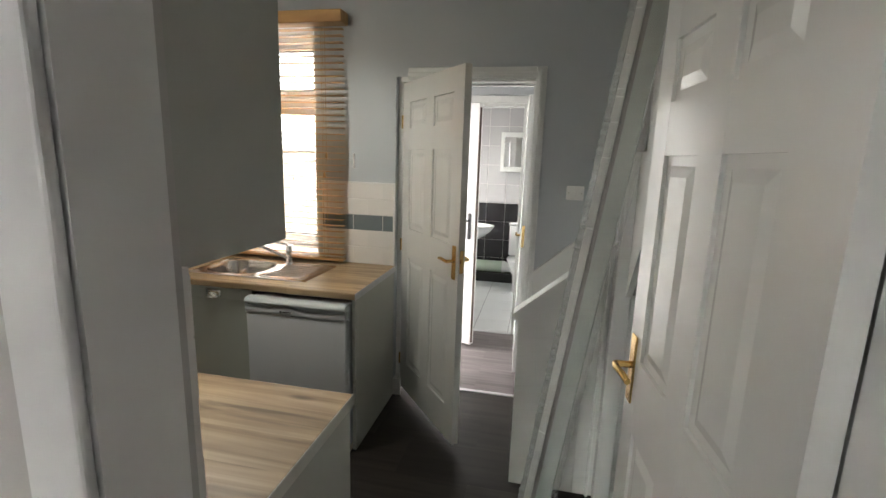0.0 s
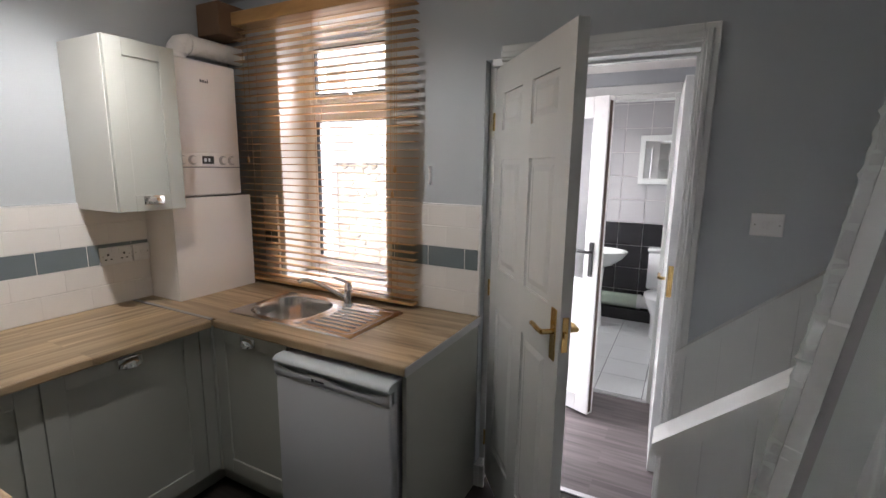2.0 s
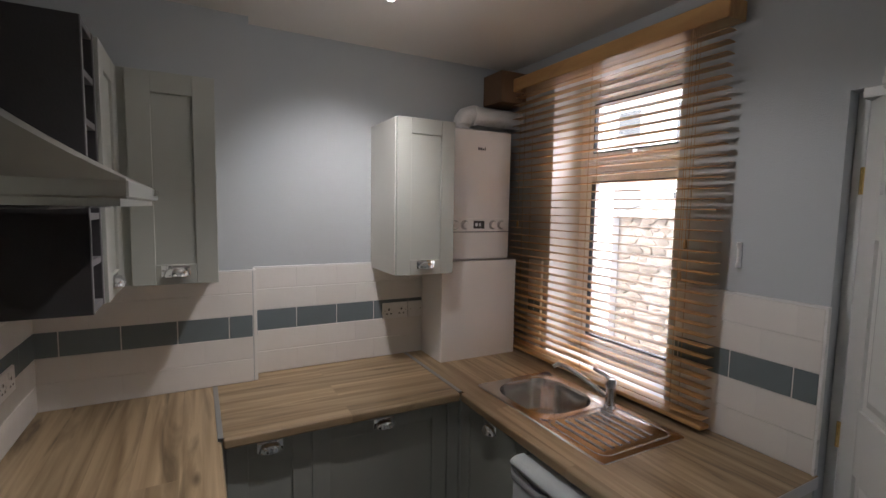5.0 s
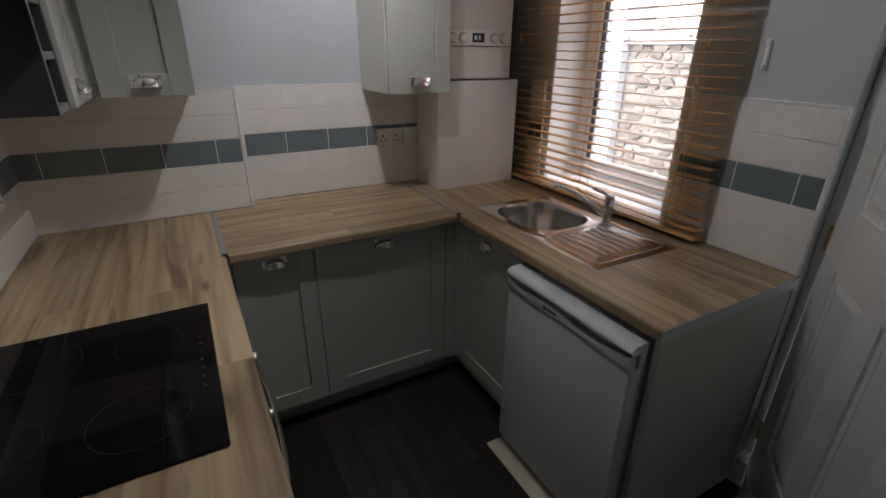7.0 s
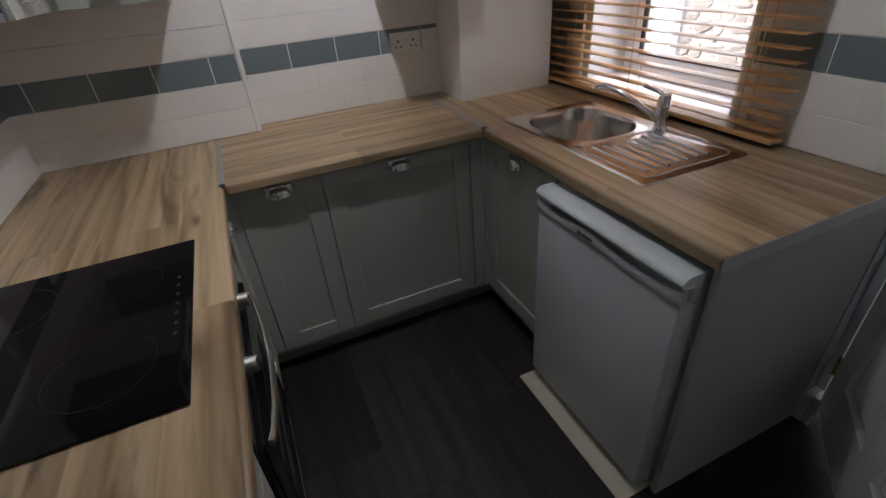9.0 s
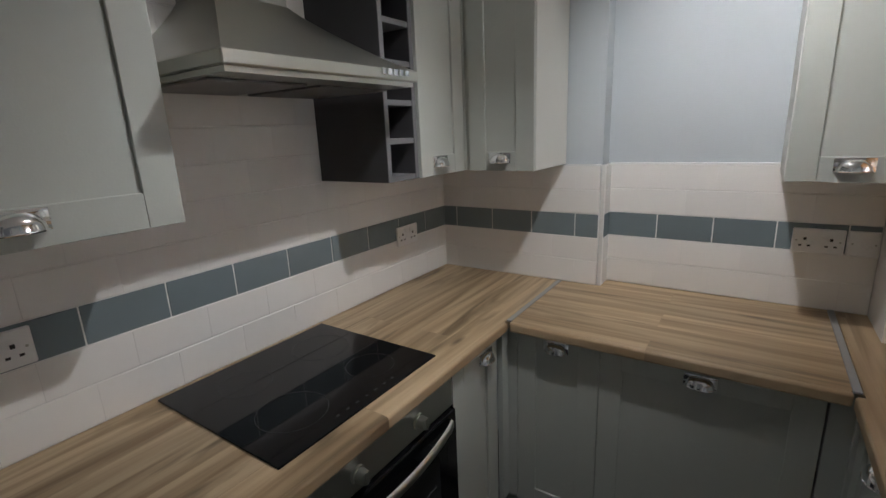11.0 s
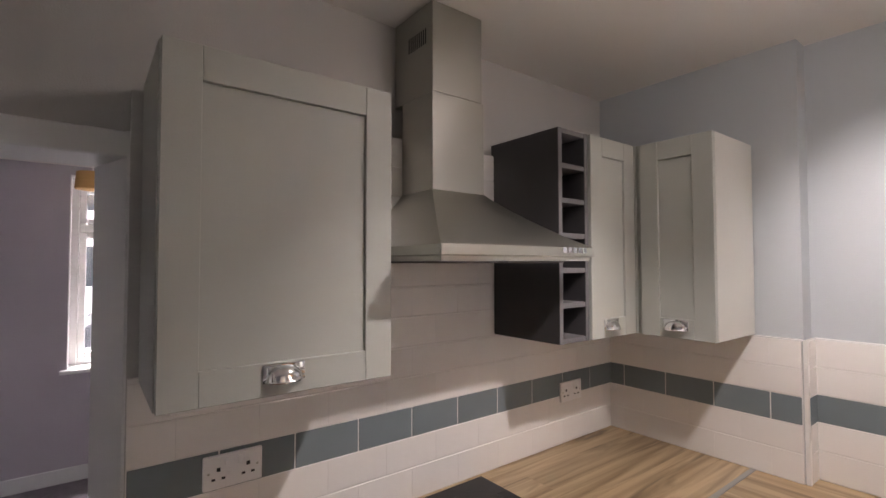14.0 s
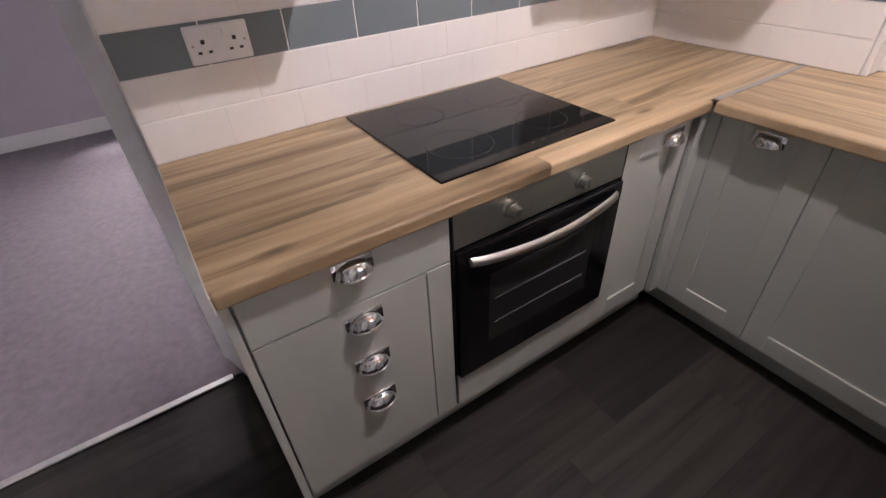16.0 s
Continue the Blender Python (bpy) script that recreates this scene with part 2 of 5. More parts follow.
M_STONE = material("rubble_stone", (0.17, 0.14, 0.115), 0.9, vary=0.3, scale=9, grain=60, bump=0.6, per_object=0.35)
M_MORTAR = material("lime_mortar", (0.21, 0.185, 0.165), 0.95, vary=0.15, scale=14, grain=90, bump=0.6)
M_RENDER = material("pale_render", (0.60, 0.59, 0.60), 0.9, vary=0.08, scale=2, grain=120, bump=0.4)
M_SLATE = material("roof_slate", (0.11, 0.115, 0.125), 0.6, vary=0.2, scale=6, grain=80, bump=0.3)
M_PAVE = material("grey_concrete_paving", (0.30, 0.29, 0.27), 0.9, vary=0.15, scale=3, grain=120, bump=0.4)
M_ROAD = material("asphalt", (0.05, 0.05, 0.052), 0.85, vary=0.2, scale=3, grain=300, bump=0.6)
M_DARKWIN = material("dark_window_glass", (0.03, 0.035, 0.04), 0.08)
M_BROWN = material("brown_cardboard", (0.20, 0.115, 0.065), 0.85, vary=0.2, scale=7, grain=90, bump=0.3)
M_PLYMAT = material("cream_board_offcut", (0.60, 0.55, 0.44), 0.7, vary=0.12, scale=16, grain=140, bump=0.2)
M_BATHDARK = material("black_bathroom_tile", (0.022, 0.021, 0.023), 0.2, vary=0.15, scale=9, grain=30, bump=0.04, per_object=0.15)
M_BATHGREY = material("pale_grey_bathroom_tile", (0.46, 0.45, 0.46), 0.2, vary=0.04, per_object=0.03)
M_BATHFLOOR = material("white_floor_tile", (0.66, 0.67, 0.67), 0.2, vary=0.04, per_object=0.03)
M_CERAMIC = material("white_ceramic", (0.84, 0.84, 0.83), 0.08, vary=0.01, coat=0.3)
M_MIRROR = material("mirror_glass", (0.9, 0.9, 0.9), 0.02, 1.0, 0.0, bump=0.0)
M_PIPE = material("pale_green_pipe_lagging", (0.50, 0.58, 0.48), 0.7, vary=0.08)
M_SHADE = material("amber_lampshade", (0.62, 0.36, 0.13), 0.7, vary=0.1)
M_BULB = glow("lit_bulb", (1.0, 0.97, 0.94), 1.2)
M_CARSILVER = material("silver_car_paint", (0.55, 0.57, 0.60), 0.25, 0.5, 0.03, coat=0.8)
M_CARDARK = material("dark_blue_car_paint", (0.02, 0.03, 0.05), 0.25, 0.3, 0.03, coat=0.8)
M_TYRE = material("tyre_rubber", (0.02, 0.02, 0.02), 0.8)
# grey of the stair soffit, reused as painted shade on the wrapped panel
M_SOFFITSHADE = material("grey_soffit_and_shade", (0.30, 0.29, 0.28), 0.8, vary=0.06, scale=3, grain=150, bump=0.2)
M_RUST = material("dark_edge", (0.10, 0.06, 0.045), 0.8)


def wrap_material():
    m = material("clear_plastic_wrap", (0.72, 0.75, 0.74), 0.09, vary=0.05, scale=20, grain=38, bump=1.0)
    b = m.node_tree.nodes["Principled BSDF"]
    b.inputs["Alpha"].default_value = 0.2
    b.inputs["Coat Weight"].default_value = 0.5
    return m


M_WRAP = wrap_material()
M_WRAPPED = material("grey_green_panel", (0.50, 0.53, 0.51), 0.2, vary=0.06, scale=12, grain=30, bump=0.1)
M_FOLD = material("folded_plastic_wrap", (0.80, 0.83, 0.82), 0.07, vary=0.06, scale=30, grain=30, bump=1.0, coat=0.6)
M_FOLD.node_tree.nodes["Principled BSDF"].inputs["Alpha"].default_value = 0.5

# ---- tools ----


def box(bm, x0, x1, y0, y1, z0, z1, bevel=0.0, segments=1):
    made = bmesh.ops.create_cube(bm, size=1.0, matrix=Matrix.Translation(((x0 + x1) / 2, (y0 + y1) / 2, (z0 + z1) / 2)) @ Matrix.Diagonal((abs(x1 - x0), abs(y1 - y0), abs(z1 - z0), 1)))
    if bevel:
        edges = list({e for v in made["verts"] for e in v.link_edges})
        bmesh.ops.bevel(bm, geom=edges, offset=bevel, segments=segments, affect="EDGES", profile=0.5)
    return bm


def boxes(*sizes, bevel=0.0, segments=1):
    bm = bmesh.new()
    for s in sizes:
        box(bm, *s, bevel=bevel, segments=segments)
    return bm


def rod(bm, a, b, r, seg=16, r2=None):
    a, b = Vector(a), Vector(b)
    turn = (b - a).to_track_quat("Z", "Y").to_matrix().to_4x4()
    bmesh.ops.create_cone(bm, cap_ends=True, segments=seg, radius1=r, radius2=r if r2 is None else r2, depth=(b - a).length, matrix=Matrix.Translation((a + b) / 2) @ turn)
    return bm


def tube(bm, points, r, seg=12):
    """A round bar along points, with closed ends."""
    rings = []
    pts = [Vector(p) for p in points]
    for i, p in enumerate(pts):
        d = (pts[min(i + 1, len(pts) - 1)] - pts[max(i - 1, 0)]).normalized()
        side = d.cross(Vector((0, 0, 1)))
        if side.length < 1e-3:
            side = Vector((1, 0, 0))
        side.normalize()
        up = side.cross(d)
        rings.append([bm.verts.new(p + r * (math.cos(2 * math.pi * k / seg) * side + math.sin(2 * math.pi * k / seg) * up)) for k in range(seg)])
    for a, b in zip(rings, rings[1:]):
        for k in range(seg):
            bm.faces.new((a[k], a[(k + 1) % seg], b[(k + 1) % seg], b[k]))
    bm.faces.new(rings[0][::-1])
    bm.faces.new(rings[-1])
    return bm


def prism(bm, outline, axis, a, b):
    """An outline of (u, v) pairs drawn out along an axis from a to b: x takes (y, z), y takes (x, z), z takes (x, y)."""
    def at(u, v, w):
        return {"x": (w, u, v), "y": (u, w, v), "z": (u, v, w)}[axis]
    lo, hi = [bm.verts.new(at(u, v, a)) for u, v in outline], [bm.verts.new(at(u, v, b)) for u, v in outline]
    k = len(outline)
    bm.faces.new(lo)
    bm.faces.new(hi[::-1])
    for i in range(k):
        bm.faces.new((lo[i], hi[i], hi[(i + 1) % k], lo[(i + 1) % k]))
    bmesh.ops.recalc_face_normals(bm, faces=bm.faces)
    return bm


def lathe(bm, profile, centre, seg=28, squash=(1, 1)):
    """A turned shape: (radius, height) pairs about an upright axis."""
    rings = []
    for r, z in profile:
        rings.append([bm.verts.new((centre[0] + squash[0] * r * math.cos(2 * math.pi * k / seg), centre[1] + squash[1] * r * math.sin(2 * math.pi * k / seg), centre[2] + z)) for k in range(seg)])
    for a, b in zip(rings, rings[1:]):
        for k in range(seg):
            bm.faces.new((a[k], a[(k + 1) % seg], b[(k + 1) % seg], b[k]))
    bm.faces.new(rings[0][::-1])
    bm.faces.new(rings[-1])
    bmesh.ops.recalc_face_normals(bm, faces=bm.faces)
    return bm


def mesh_of(name, bm, mat, smooth=None):
    me = bpy.data.meshes.new(name)
    bmesh.ops.recalc_face_normals(bm, faces=bm.faces)
    bm.to_mesh(me)
    bm.free()
    me.materials.append(mat)
    if smooth is not None:
        me.shade_smooth()
        me.set_sharp_from_angle(angle=radians(smooth))
    return me


def part(name, bm, mat, parent=None, label="", smooth=None, m=None):
    """One mesh object, under a thing or under a part."""
    ob = new(name, mesh_of(name, bm, mat, smooth))
    ob.parent = parent
    if m is not None:
        ob.matrix_basis = m
    return tagged(ob, label)


def thing(name, m, label, category, group=""):
    ob = new(name)
    ob.empty_display_size = 0.05
    ob.matrix_basis = m
    return tagged(ob, label, category, group)


def fixed(name, bm, mat, label="", smooth=None):
    """A piece of the setting."""
    return tagged(part(name, bm, mat, None, label, smooth), kind="structure")


# ---- plan ----
HOBW, LEFTW, RECESS, FARW, CEIL = 0.613, -2.47, -2.565, 2.89, 2.55
TOP, UNDER = 0.91, 0.872
DOOR_L, DOOR_R, DOOR_H = -0.85, 0.0, 2.06
LDOOR_L, LDOOR_R, LDOOR_H = -0.40, 0.40, 1.975
WL, WR, WB, WT = -2.16, -1.405, 0.935, 2.40
WALL_Y = 3.24

# ---- shell of the kitchen ----
fixed("floor", boxes((-2.75, 1.35, 0.53, 3.06, -0.06, 0.0)), M_VINYL, "dark wood-effect vinyl kitchen floor")
fixed("ceiling", boxes((-2.75, 1.35, 0.48, 3.06, CEIL, CEIL + 0.1)), M_CEIL, "white painted kitchen ceiling")
fixed("wall_left", prism(bmesh.new(), [(-2.95, 0.575), (LEFTW, 0.575), (LEFTW, 1.412), (RECESS, 1.412), (RECESS, WALL_Y), (-2.95, WALL_Y)], "z", 0, CEIL), M_WALL, "pale grey painted wall with a stepped chimney face")
bm = boxes((RECESS, WL, FARW, WALL_Y, 0, CEIL), (WL, WR, FARW, WALL_Y, 0, WB), (WL, WR, FARW, WALL_Y, WT, CEIL), (WR, DOOR_L - 0.02, FARW, WALL_Y, 0, CEIL), (DOOR_L - 0.02, DOOR_R, FARW, 3.06, DOOR_H + 0.03, CEIL), (DOOR_R, 1.35, FARW, 3.06, 0, CEIL))
wall_far = fixed("wall_window", bm, M_WALL, "pale grey painted wall with window and door openings")
bm = boxes((-2.95, -0.463, 0.425, 0.575, 0, CEIL), (-0.463, LDOOR_R + 0.03, 0.425, 0.575, LDOOR_H + 0.068, CEIL), (LDOOR_R + 0.03, 1.35, 0.425, 0.60, 0, CEIL))
fixed("wall_hob", bm, M_WALLBOUNCE, "pale grey painted wall between kitchen and lounge, tinted for warm bounced light")
fixed("wall_lining", boxes((-2.47, -0.463, 0.575, HOBW, 0, 2.142)), M_WALLBOUNCE, "pale grey boxed-out lining behind the units, tinted for warm bounced light")
fixed("wall_right", boxes((1.25, 1.35, HOBW, FARW, 0, CEIL)), M_WALL, "pale grey painted kitchen wall")

# window reveals are white, with a board at the bottom
fixed("window_reveal", boxes((WL, WL + 0.008, FARW + 0.002, 3.1, WB, WT), (WR - 0.008, WR, FARW + 0.002, 3.1, WB, WT), (WL, WR, FARW + 0.002, 3.1, WT - 0.008, WT)), M_SATIN, "white painted window reveal")
fixed("window_sill", boxes((WL - 0.03, WR + 0.03, FARW - 0.035, 3.1, WB - 0.005, WB + 0.018), bevel=0.004), M_SATIN, "white painted window board")

w1 = fixed("window_1", boxes((WL, WL + 0.055, 3.10, 3.17, WB, WT), (WR - 0.055, WR, 3.10, 3.17, WB, WT), (WL + 0.055, WR - 0.055, 3.10, 3.17, WB, WB + 0.06), (WL + 0.055, WR - 0.055, 3.10, 3.17, WT - 0.06, WT), (WL + 0.055, WR - 0.055, 3.10, 3.17, 1.93, 1.985), bevel=0.006), M_UPVC, "white plastic window with a top opening light")
for nm, z0, z1 in (("lower_sash", WB + 0.06, 1.93), ("top_sash", 1.985, WT - 0.06)):
    s = part(nm, boxes((WL + 0.058, WL + 0.108, 3.09, 3.15, z0 + 0.003, z1 - 0.003), (WR - 0.108, WR - 0.058, 3.09, 3.15, z0 + 0.003, z1 - 0.003), (WL + 0.108, WR - 0.108, 3.09, 3.15, z0 + 0.003, z0 + 0.05), (WL + 0.108, WR - 0.108, 3.09, 3.15, z1 - 0.05, z1 - 0.003), bevel=0.006), M_UPVC, w1)
    pane = part("pane", boxes((WL + 0.105, WR - 0.105, 3.112, 3.118, z0 + 0.047, z1 - 0.047)), M_PANE, s)
    pane.visible_shadow = False
    part("gasket", boxes((WL + 0.105, WL + 0.111, 3.086, 3.111, z0 + 0.048, z1 - 0.048), (WR - 0.111, WR - 0.105, 3.086, 3.111, z0 + 0.048, z1 - 0.048), (WL + 0.111, WR - 0.111, 3.086, 3.111, z0 + 0.048, z0 + 0.054), (WL + 0.111, WR - 0.111, 3.086, 3.111, z1 - 0.054, z1 - 0.048)), M_BLACK, s, "black rubber gasket")
part("window_catch", boxes((-1.85, -1.72, 3.062, 3.09, 2.0, 2.018), (-1.80, -1.77, 3.05, 3.092, 1.995, 2.03), bevel=0.004), M_UPVC, w1)

# ---- far doorway: lining, architrave, hall ----
lin = fixed("door_frame_hall", boxes((DOOR_L - 0.018, DOOR_L + 0.012, 2.94, 3.06, 0, DOOR_H + 0.03), (DOOR_R - 0.03, DOOR_R, 2.885, 3.06, 0, DOOR_H + 0.03), (DOOR_L + 0.012, DOOR_R - 0.03, 2.885, 3.06, DOOR_H, DOOR_H + 0.03), (DOOR_R - 0.042, DOOR_R - 0.03, 2.96, 3.0, 0, DOOR_H), (DOOR_L + 0.012, DOOR_R - 0.042, 2.96, 3.0, DOOR_H - 0.012, DOOR_H), bevel=0.002), M_GLOSS, "white gloss door lining")
fixed("architrave_hall", boxes((DOOR_R - 0.025, DOOR_R + 0.03, 2.868, 2.888, 0, DOOR_H + 0.08), (-0.79, DOOR_R - 0.025, 2.868, 2.888, DOOR_H + 0.015, DOOR_H + 0.08), (DOOR_R - 0.015, DOOR_R + 0.007, 2.858, 2.868, 0, DOOR_H + 0.06), (-0.79, DOOR_R - 0.015, 2.858, 2.868, DOOR_H + 0.025, DOOR_H + 0.05), bevel=0.004), M_GLOSS, "white gloss moulded architrave")
fixed("baseboard_window", boxes((-0.862, -0.815, 2.872, 2.89, 0, 0.12), (-0.868, -0.84, 2.868, 2.95, 0, 0.12), bevel=0.003), M_GLOSS, "white gloss skirting by the door")
fixed("threshold_hall", boxes((DOOR_L, DOOR_R, 3.045, 3.078, 0.0, 0.006), bevel=0.002), M_STRIP, "aluminium threshold strip")

HX0, HX1, HY1, HCEIL = -1.05, 0.14, 4.25, 2.25
fixed("floor_hall", boxes((-1.25, 0.25, 3.06, HY1, -0.06, 0.0)), M_HALLFLOOR, "dark grey wood-effect hall floor")
fixed("ceiling_hall", boxes((-1.25, 0.25, 3.06, HY1 + 0.1, HCEIL, HCEIL + 0.1)), M_CEIL, "white hall ceiling")
fixed("wall_hall_left", boxes((-1.15, HX0, 3.24, 3.36, 0, 2.35), (-1.15, HX0, 4.15, HY1, 0, 2.35), (-1.15, HX0, 3.36, 4.15, 2.08, 2.35)), M_WALL, "pale grey hall wall with the back door opening")
fixed("wall_hall_right", boxes((HX1, HX1 + 0.1, 3.06, HY1, 0, 2.35)), M_LOUNGE, "mauve grey hall wall")
fixed("wall_bath_front", boxes((-1.6, -0.80, HY1, HY1 + 0.1, 0, 2.45), (-0.12, 1.0, HY1, HY1 + 0.1, 0, 2.45), (-0.80, -0.12, HY1, HY1 + 0.1, 2.10, 2.45)), M_WALL, "pale wall in front of the bathroom")
fixed("door_frame_bath", boxes((-0.80, -0.77, HY1 - 0.01, HY1 + 0.11, 0, 2.10), (-0.15, -0.12, HY1 - 0.01, HY1 + 0.11, 0, 2.10), (-0.77, -0.15, HY1 - 0.01, HY1 + 0.11, 2.07, 2.10), (-0.12, -0.06, HY1 - 0.018, HY1 - 0.002, 0, 2.16), (-0.86, -0.06, HY1 - 0.018, HY1 - 0.003, 2.10, 2.16), bevel=0.003), M_GLOSS, "white gloss bathroom door frame")
fixed("threshold_bath", boxes((-0.77, -0.15, HY1 - 0.02, HY1 + 0.02, 0.0, 0.006), bevel=0.002), M_STRIP, "aluminium bathroom threshold strip")

# ---- bathroom ----
BY = 6.30
floor_bath = fixed("floor_bath", boxes((-1.6, 1.0, HY1, BY, -0.06, -0.004)), M_DARKPRINT, "white tiled bathroom floor with dark joints")
wall_bath = fixed("wall_bath_back", boxes((-1.6, 1.0, BY, BY + 0.1, 0, 2.45)), M_GROUT, "tiled bathroom wall, black below and pale grey above")
# opening invented to go with the bathroom's fill lamp
fixed("wall_bath_left", boxes((-1.6, -1.5, HY1 + 0.1, 4.9, 0, 2.45), (-1.6, -1.5, 5.7, BY, 0, 2.45), (-1.6, -1.5, 4.9, 5.7, 0, 1.25), (-1.6, -1.5, 4.9, 5.7, 2.15, 2.45)), M_WALL, "pale bathroom wall with an added opening, out of view")
fixed("wall_bath_right", boxes((0.9, 1.0, HY1 + 0.1, BY, 0, 2.45)), M_WALL, "pale bathroom wall")
fixed("ceiling_bath", boxes((-1.6, 1.0, HY1, BY, 2.45, 2.55)), M_CEIL, "white bathroom ceiling")

# ---- lounge ----
LY0 = -2.76
fixed("floor_lounge", boxes((-3.2, 1.6, LY0, 0.53, -0.06, 0.006)), M_CARPET, "mauve grey lounge carpet")
fixed("ceiling_lounge", boxes((-3.2, 1.6, LY0 - 0.3, 0.424, 2.5, 2.6)), M_CEIL, "white lounge ceiling")
FX0, FX1, FZ0, FZ1 = -2.1, -0.26, 0.86, 2.43
fixed("wall_lounge_front", boxes((-3.2, FX0, LY0 - 0.3, LY0, 0, 2.5), (FX1, 1.6, LY0 - 0.3, LY0, 0, 2.5), (FX0, FX1, LY0 - 0.3, LY0, 0, FZ0), (FX0, FX1, LY0 - 0.3, LY0, FZ1, 2.5)), M_LOUNGE, "mauve grey lounge wall with the street window")
fixed("wall_lounge_left", boxes((-3.2, -3.1, LY0, 0.43, 0, 2.5)), M_LOUNGE, "mauve grey lounge wall")
fixed("wall_lounge_right", boxes((1.5, 1.6, LY0, 0.48, 0, 2.5)), M_LOUNGE, "mauve grey lounge wall")
fixed("baseboard_lounge", boxes((-3.1, 1.5, LY0, LY0 + 0.018, 0.006, 0.12), bevel=0.004), M_GLOSS, "white gloss lounge skirting")
fixed("window_reveal_lounge", boxes((FX1 - 0.008, FX1, LY0 - 0.22, LY0 - 0.002, FZ0, FZ1), (FX0, FX0 + 0.008, LY0 - 0.22, LY0 - 0.002, FZ0, FZ1), (FX0, FX1, LY0 - 0.22, LY0 - 0.002, FZ1 - 0.008, FZ1)), M_SATIN, "white window reveal")
fixed("window_sill_lounge", boxes((FX0 - 0.04, FX1 + 0.04, LY0 - 0.22, LY0 + 0.04, FZ0 - 0.01, FZ0 + 0.02), bevel=0.005), M_SATIN, "white painted lounge window board")
w2 = fixed("window_2", boxes((FX0, FX0 + 0.06, LY0 - 0.28, LY0 - 0.21, FZ0, FZ1), (FX1 - 0.06, FX1, LY0 - 0.28, LY0 - 0.21, FZ0, FZ1), (FX0 + 0.06, FX1 - 0.06, LY0 - 0.28, LY0 - 0.21, FZ0, FZ0 + 0.07), (FX0 + 0.06, FX1 - 0.06, LY0 - 0.28, LY0 - 0.21, FZ1 - 0.07, FZ1), (FX0 + 0.06, FX1 - 0.06, LY0 - 0.28, LY0 - 0.21, 1.98, 2.05), (-1.24, -1.18, LY0 - 0.28, LY0 - 0.21, FZ0 + 0.07, FZ1 - 0.07), bevel=0.006), M_UPVC, "white plastic street window with top lights")
for x0, x1 in ((FX0 + 0.06, -1.24), (-1.18, FX1 - 0.06)):
    for z0, z1 in ((FZ0 + 0.07, 1.98), (2.05, FZ1 - 0.07)):
        s = part("sash", boxes((x0 + 0.002, x0 + 0.05, LY0 - 0.27, LY0 - 0.2, z0 + 0.002, z1 - 0.002), (x1 - 0.05, x1 - 0.002, LY0 - 0.27, LY0 - 0.2, z0 + 0.002, z1 - 0.002), (x0 + 0.05, x1 - 0.05, LY0 - 0.27, LY0 - 0.2, z0 + 0.002, z0 + 0.05), (x0 + 0.05, x1 - 0.05, LY0 - 0.27, LY0 - 0.2, z1 - 0.05, z1 - 0.002), bevel=0.005), M_UPVC, w2)
        pane = part("pane", boxes((x0 + 0.047, x1 - 0.047, LY0 - 0.24, LY0 - 0.234, z0 + 0.047, z1 - 0.047)), M_PANE, s)
        pane.visible_shadow = False

# lounge doorway
bm = boxes((LDOOR_R, LDOOR_R + 0.03, 0.404, 0.605, 0, LDOOR_H + 0.066), (LDOOR_L - 0.06, LDOOR_R, 0.404, 0.592, LDOOR_H, LDOOR_H + 0.066), bevel=0.004)
prism(bm, [(-0.463, 0.404), (LDOOR_L + 0.005, 0.404), (-0.4565, 0.592), (-0.463, 0.592)], "z", 0, LDOOR_H + 0.066)
frame_lounge = fixed("door_frame_lounge", bm, M_SATIN, "white painted splayed door lining")
for x0, x1 in ((LDOOR_L - 0.075, LDOOR_L + 0.001), (LDOOR_R + 0.004, LDOOR_R + 0.08)):
    part("architrave", boxes((x0, x1, 0.386, 0.4035, 0, LDOOR_H + 0.07), bevel=0.006, segments=3), M_SATIN, frame_lounge)
part("architrave", boxes((LDOOR_L + 0.001, LDOOR_R + 0.004, 0.386, 0.4035, LDOOR_H + 0.004, LDOOR_H + 0.07), bevel=0.006, segments=3), M_SATIN, frame_lounge)
fixed("threshold_lounge", boxes((LDOOR_L, LDOOR_R, 0.518, 0.546, 0.0, 0.010), bevel=0.003), M_STRIP, "aluminium carpet strip")

# ---- doors ----


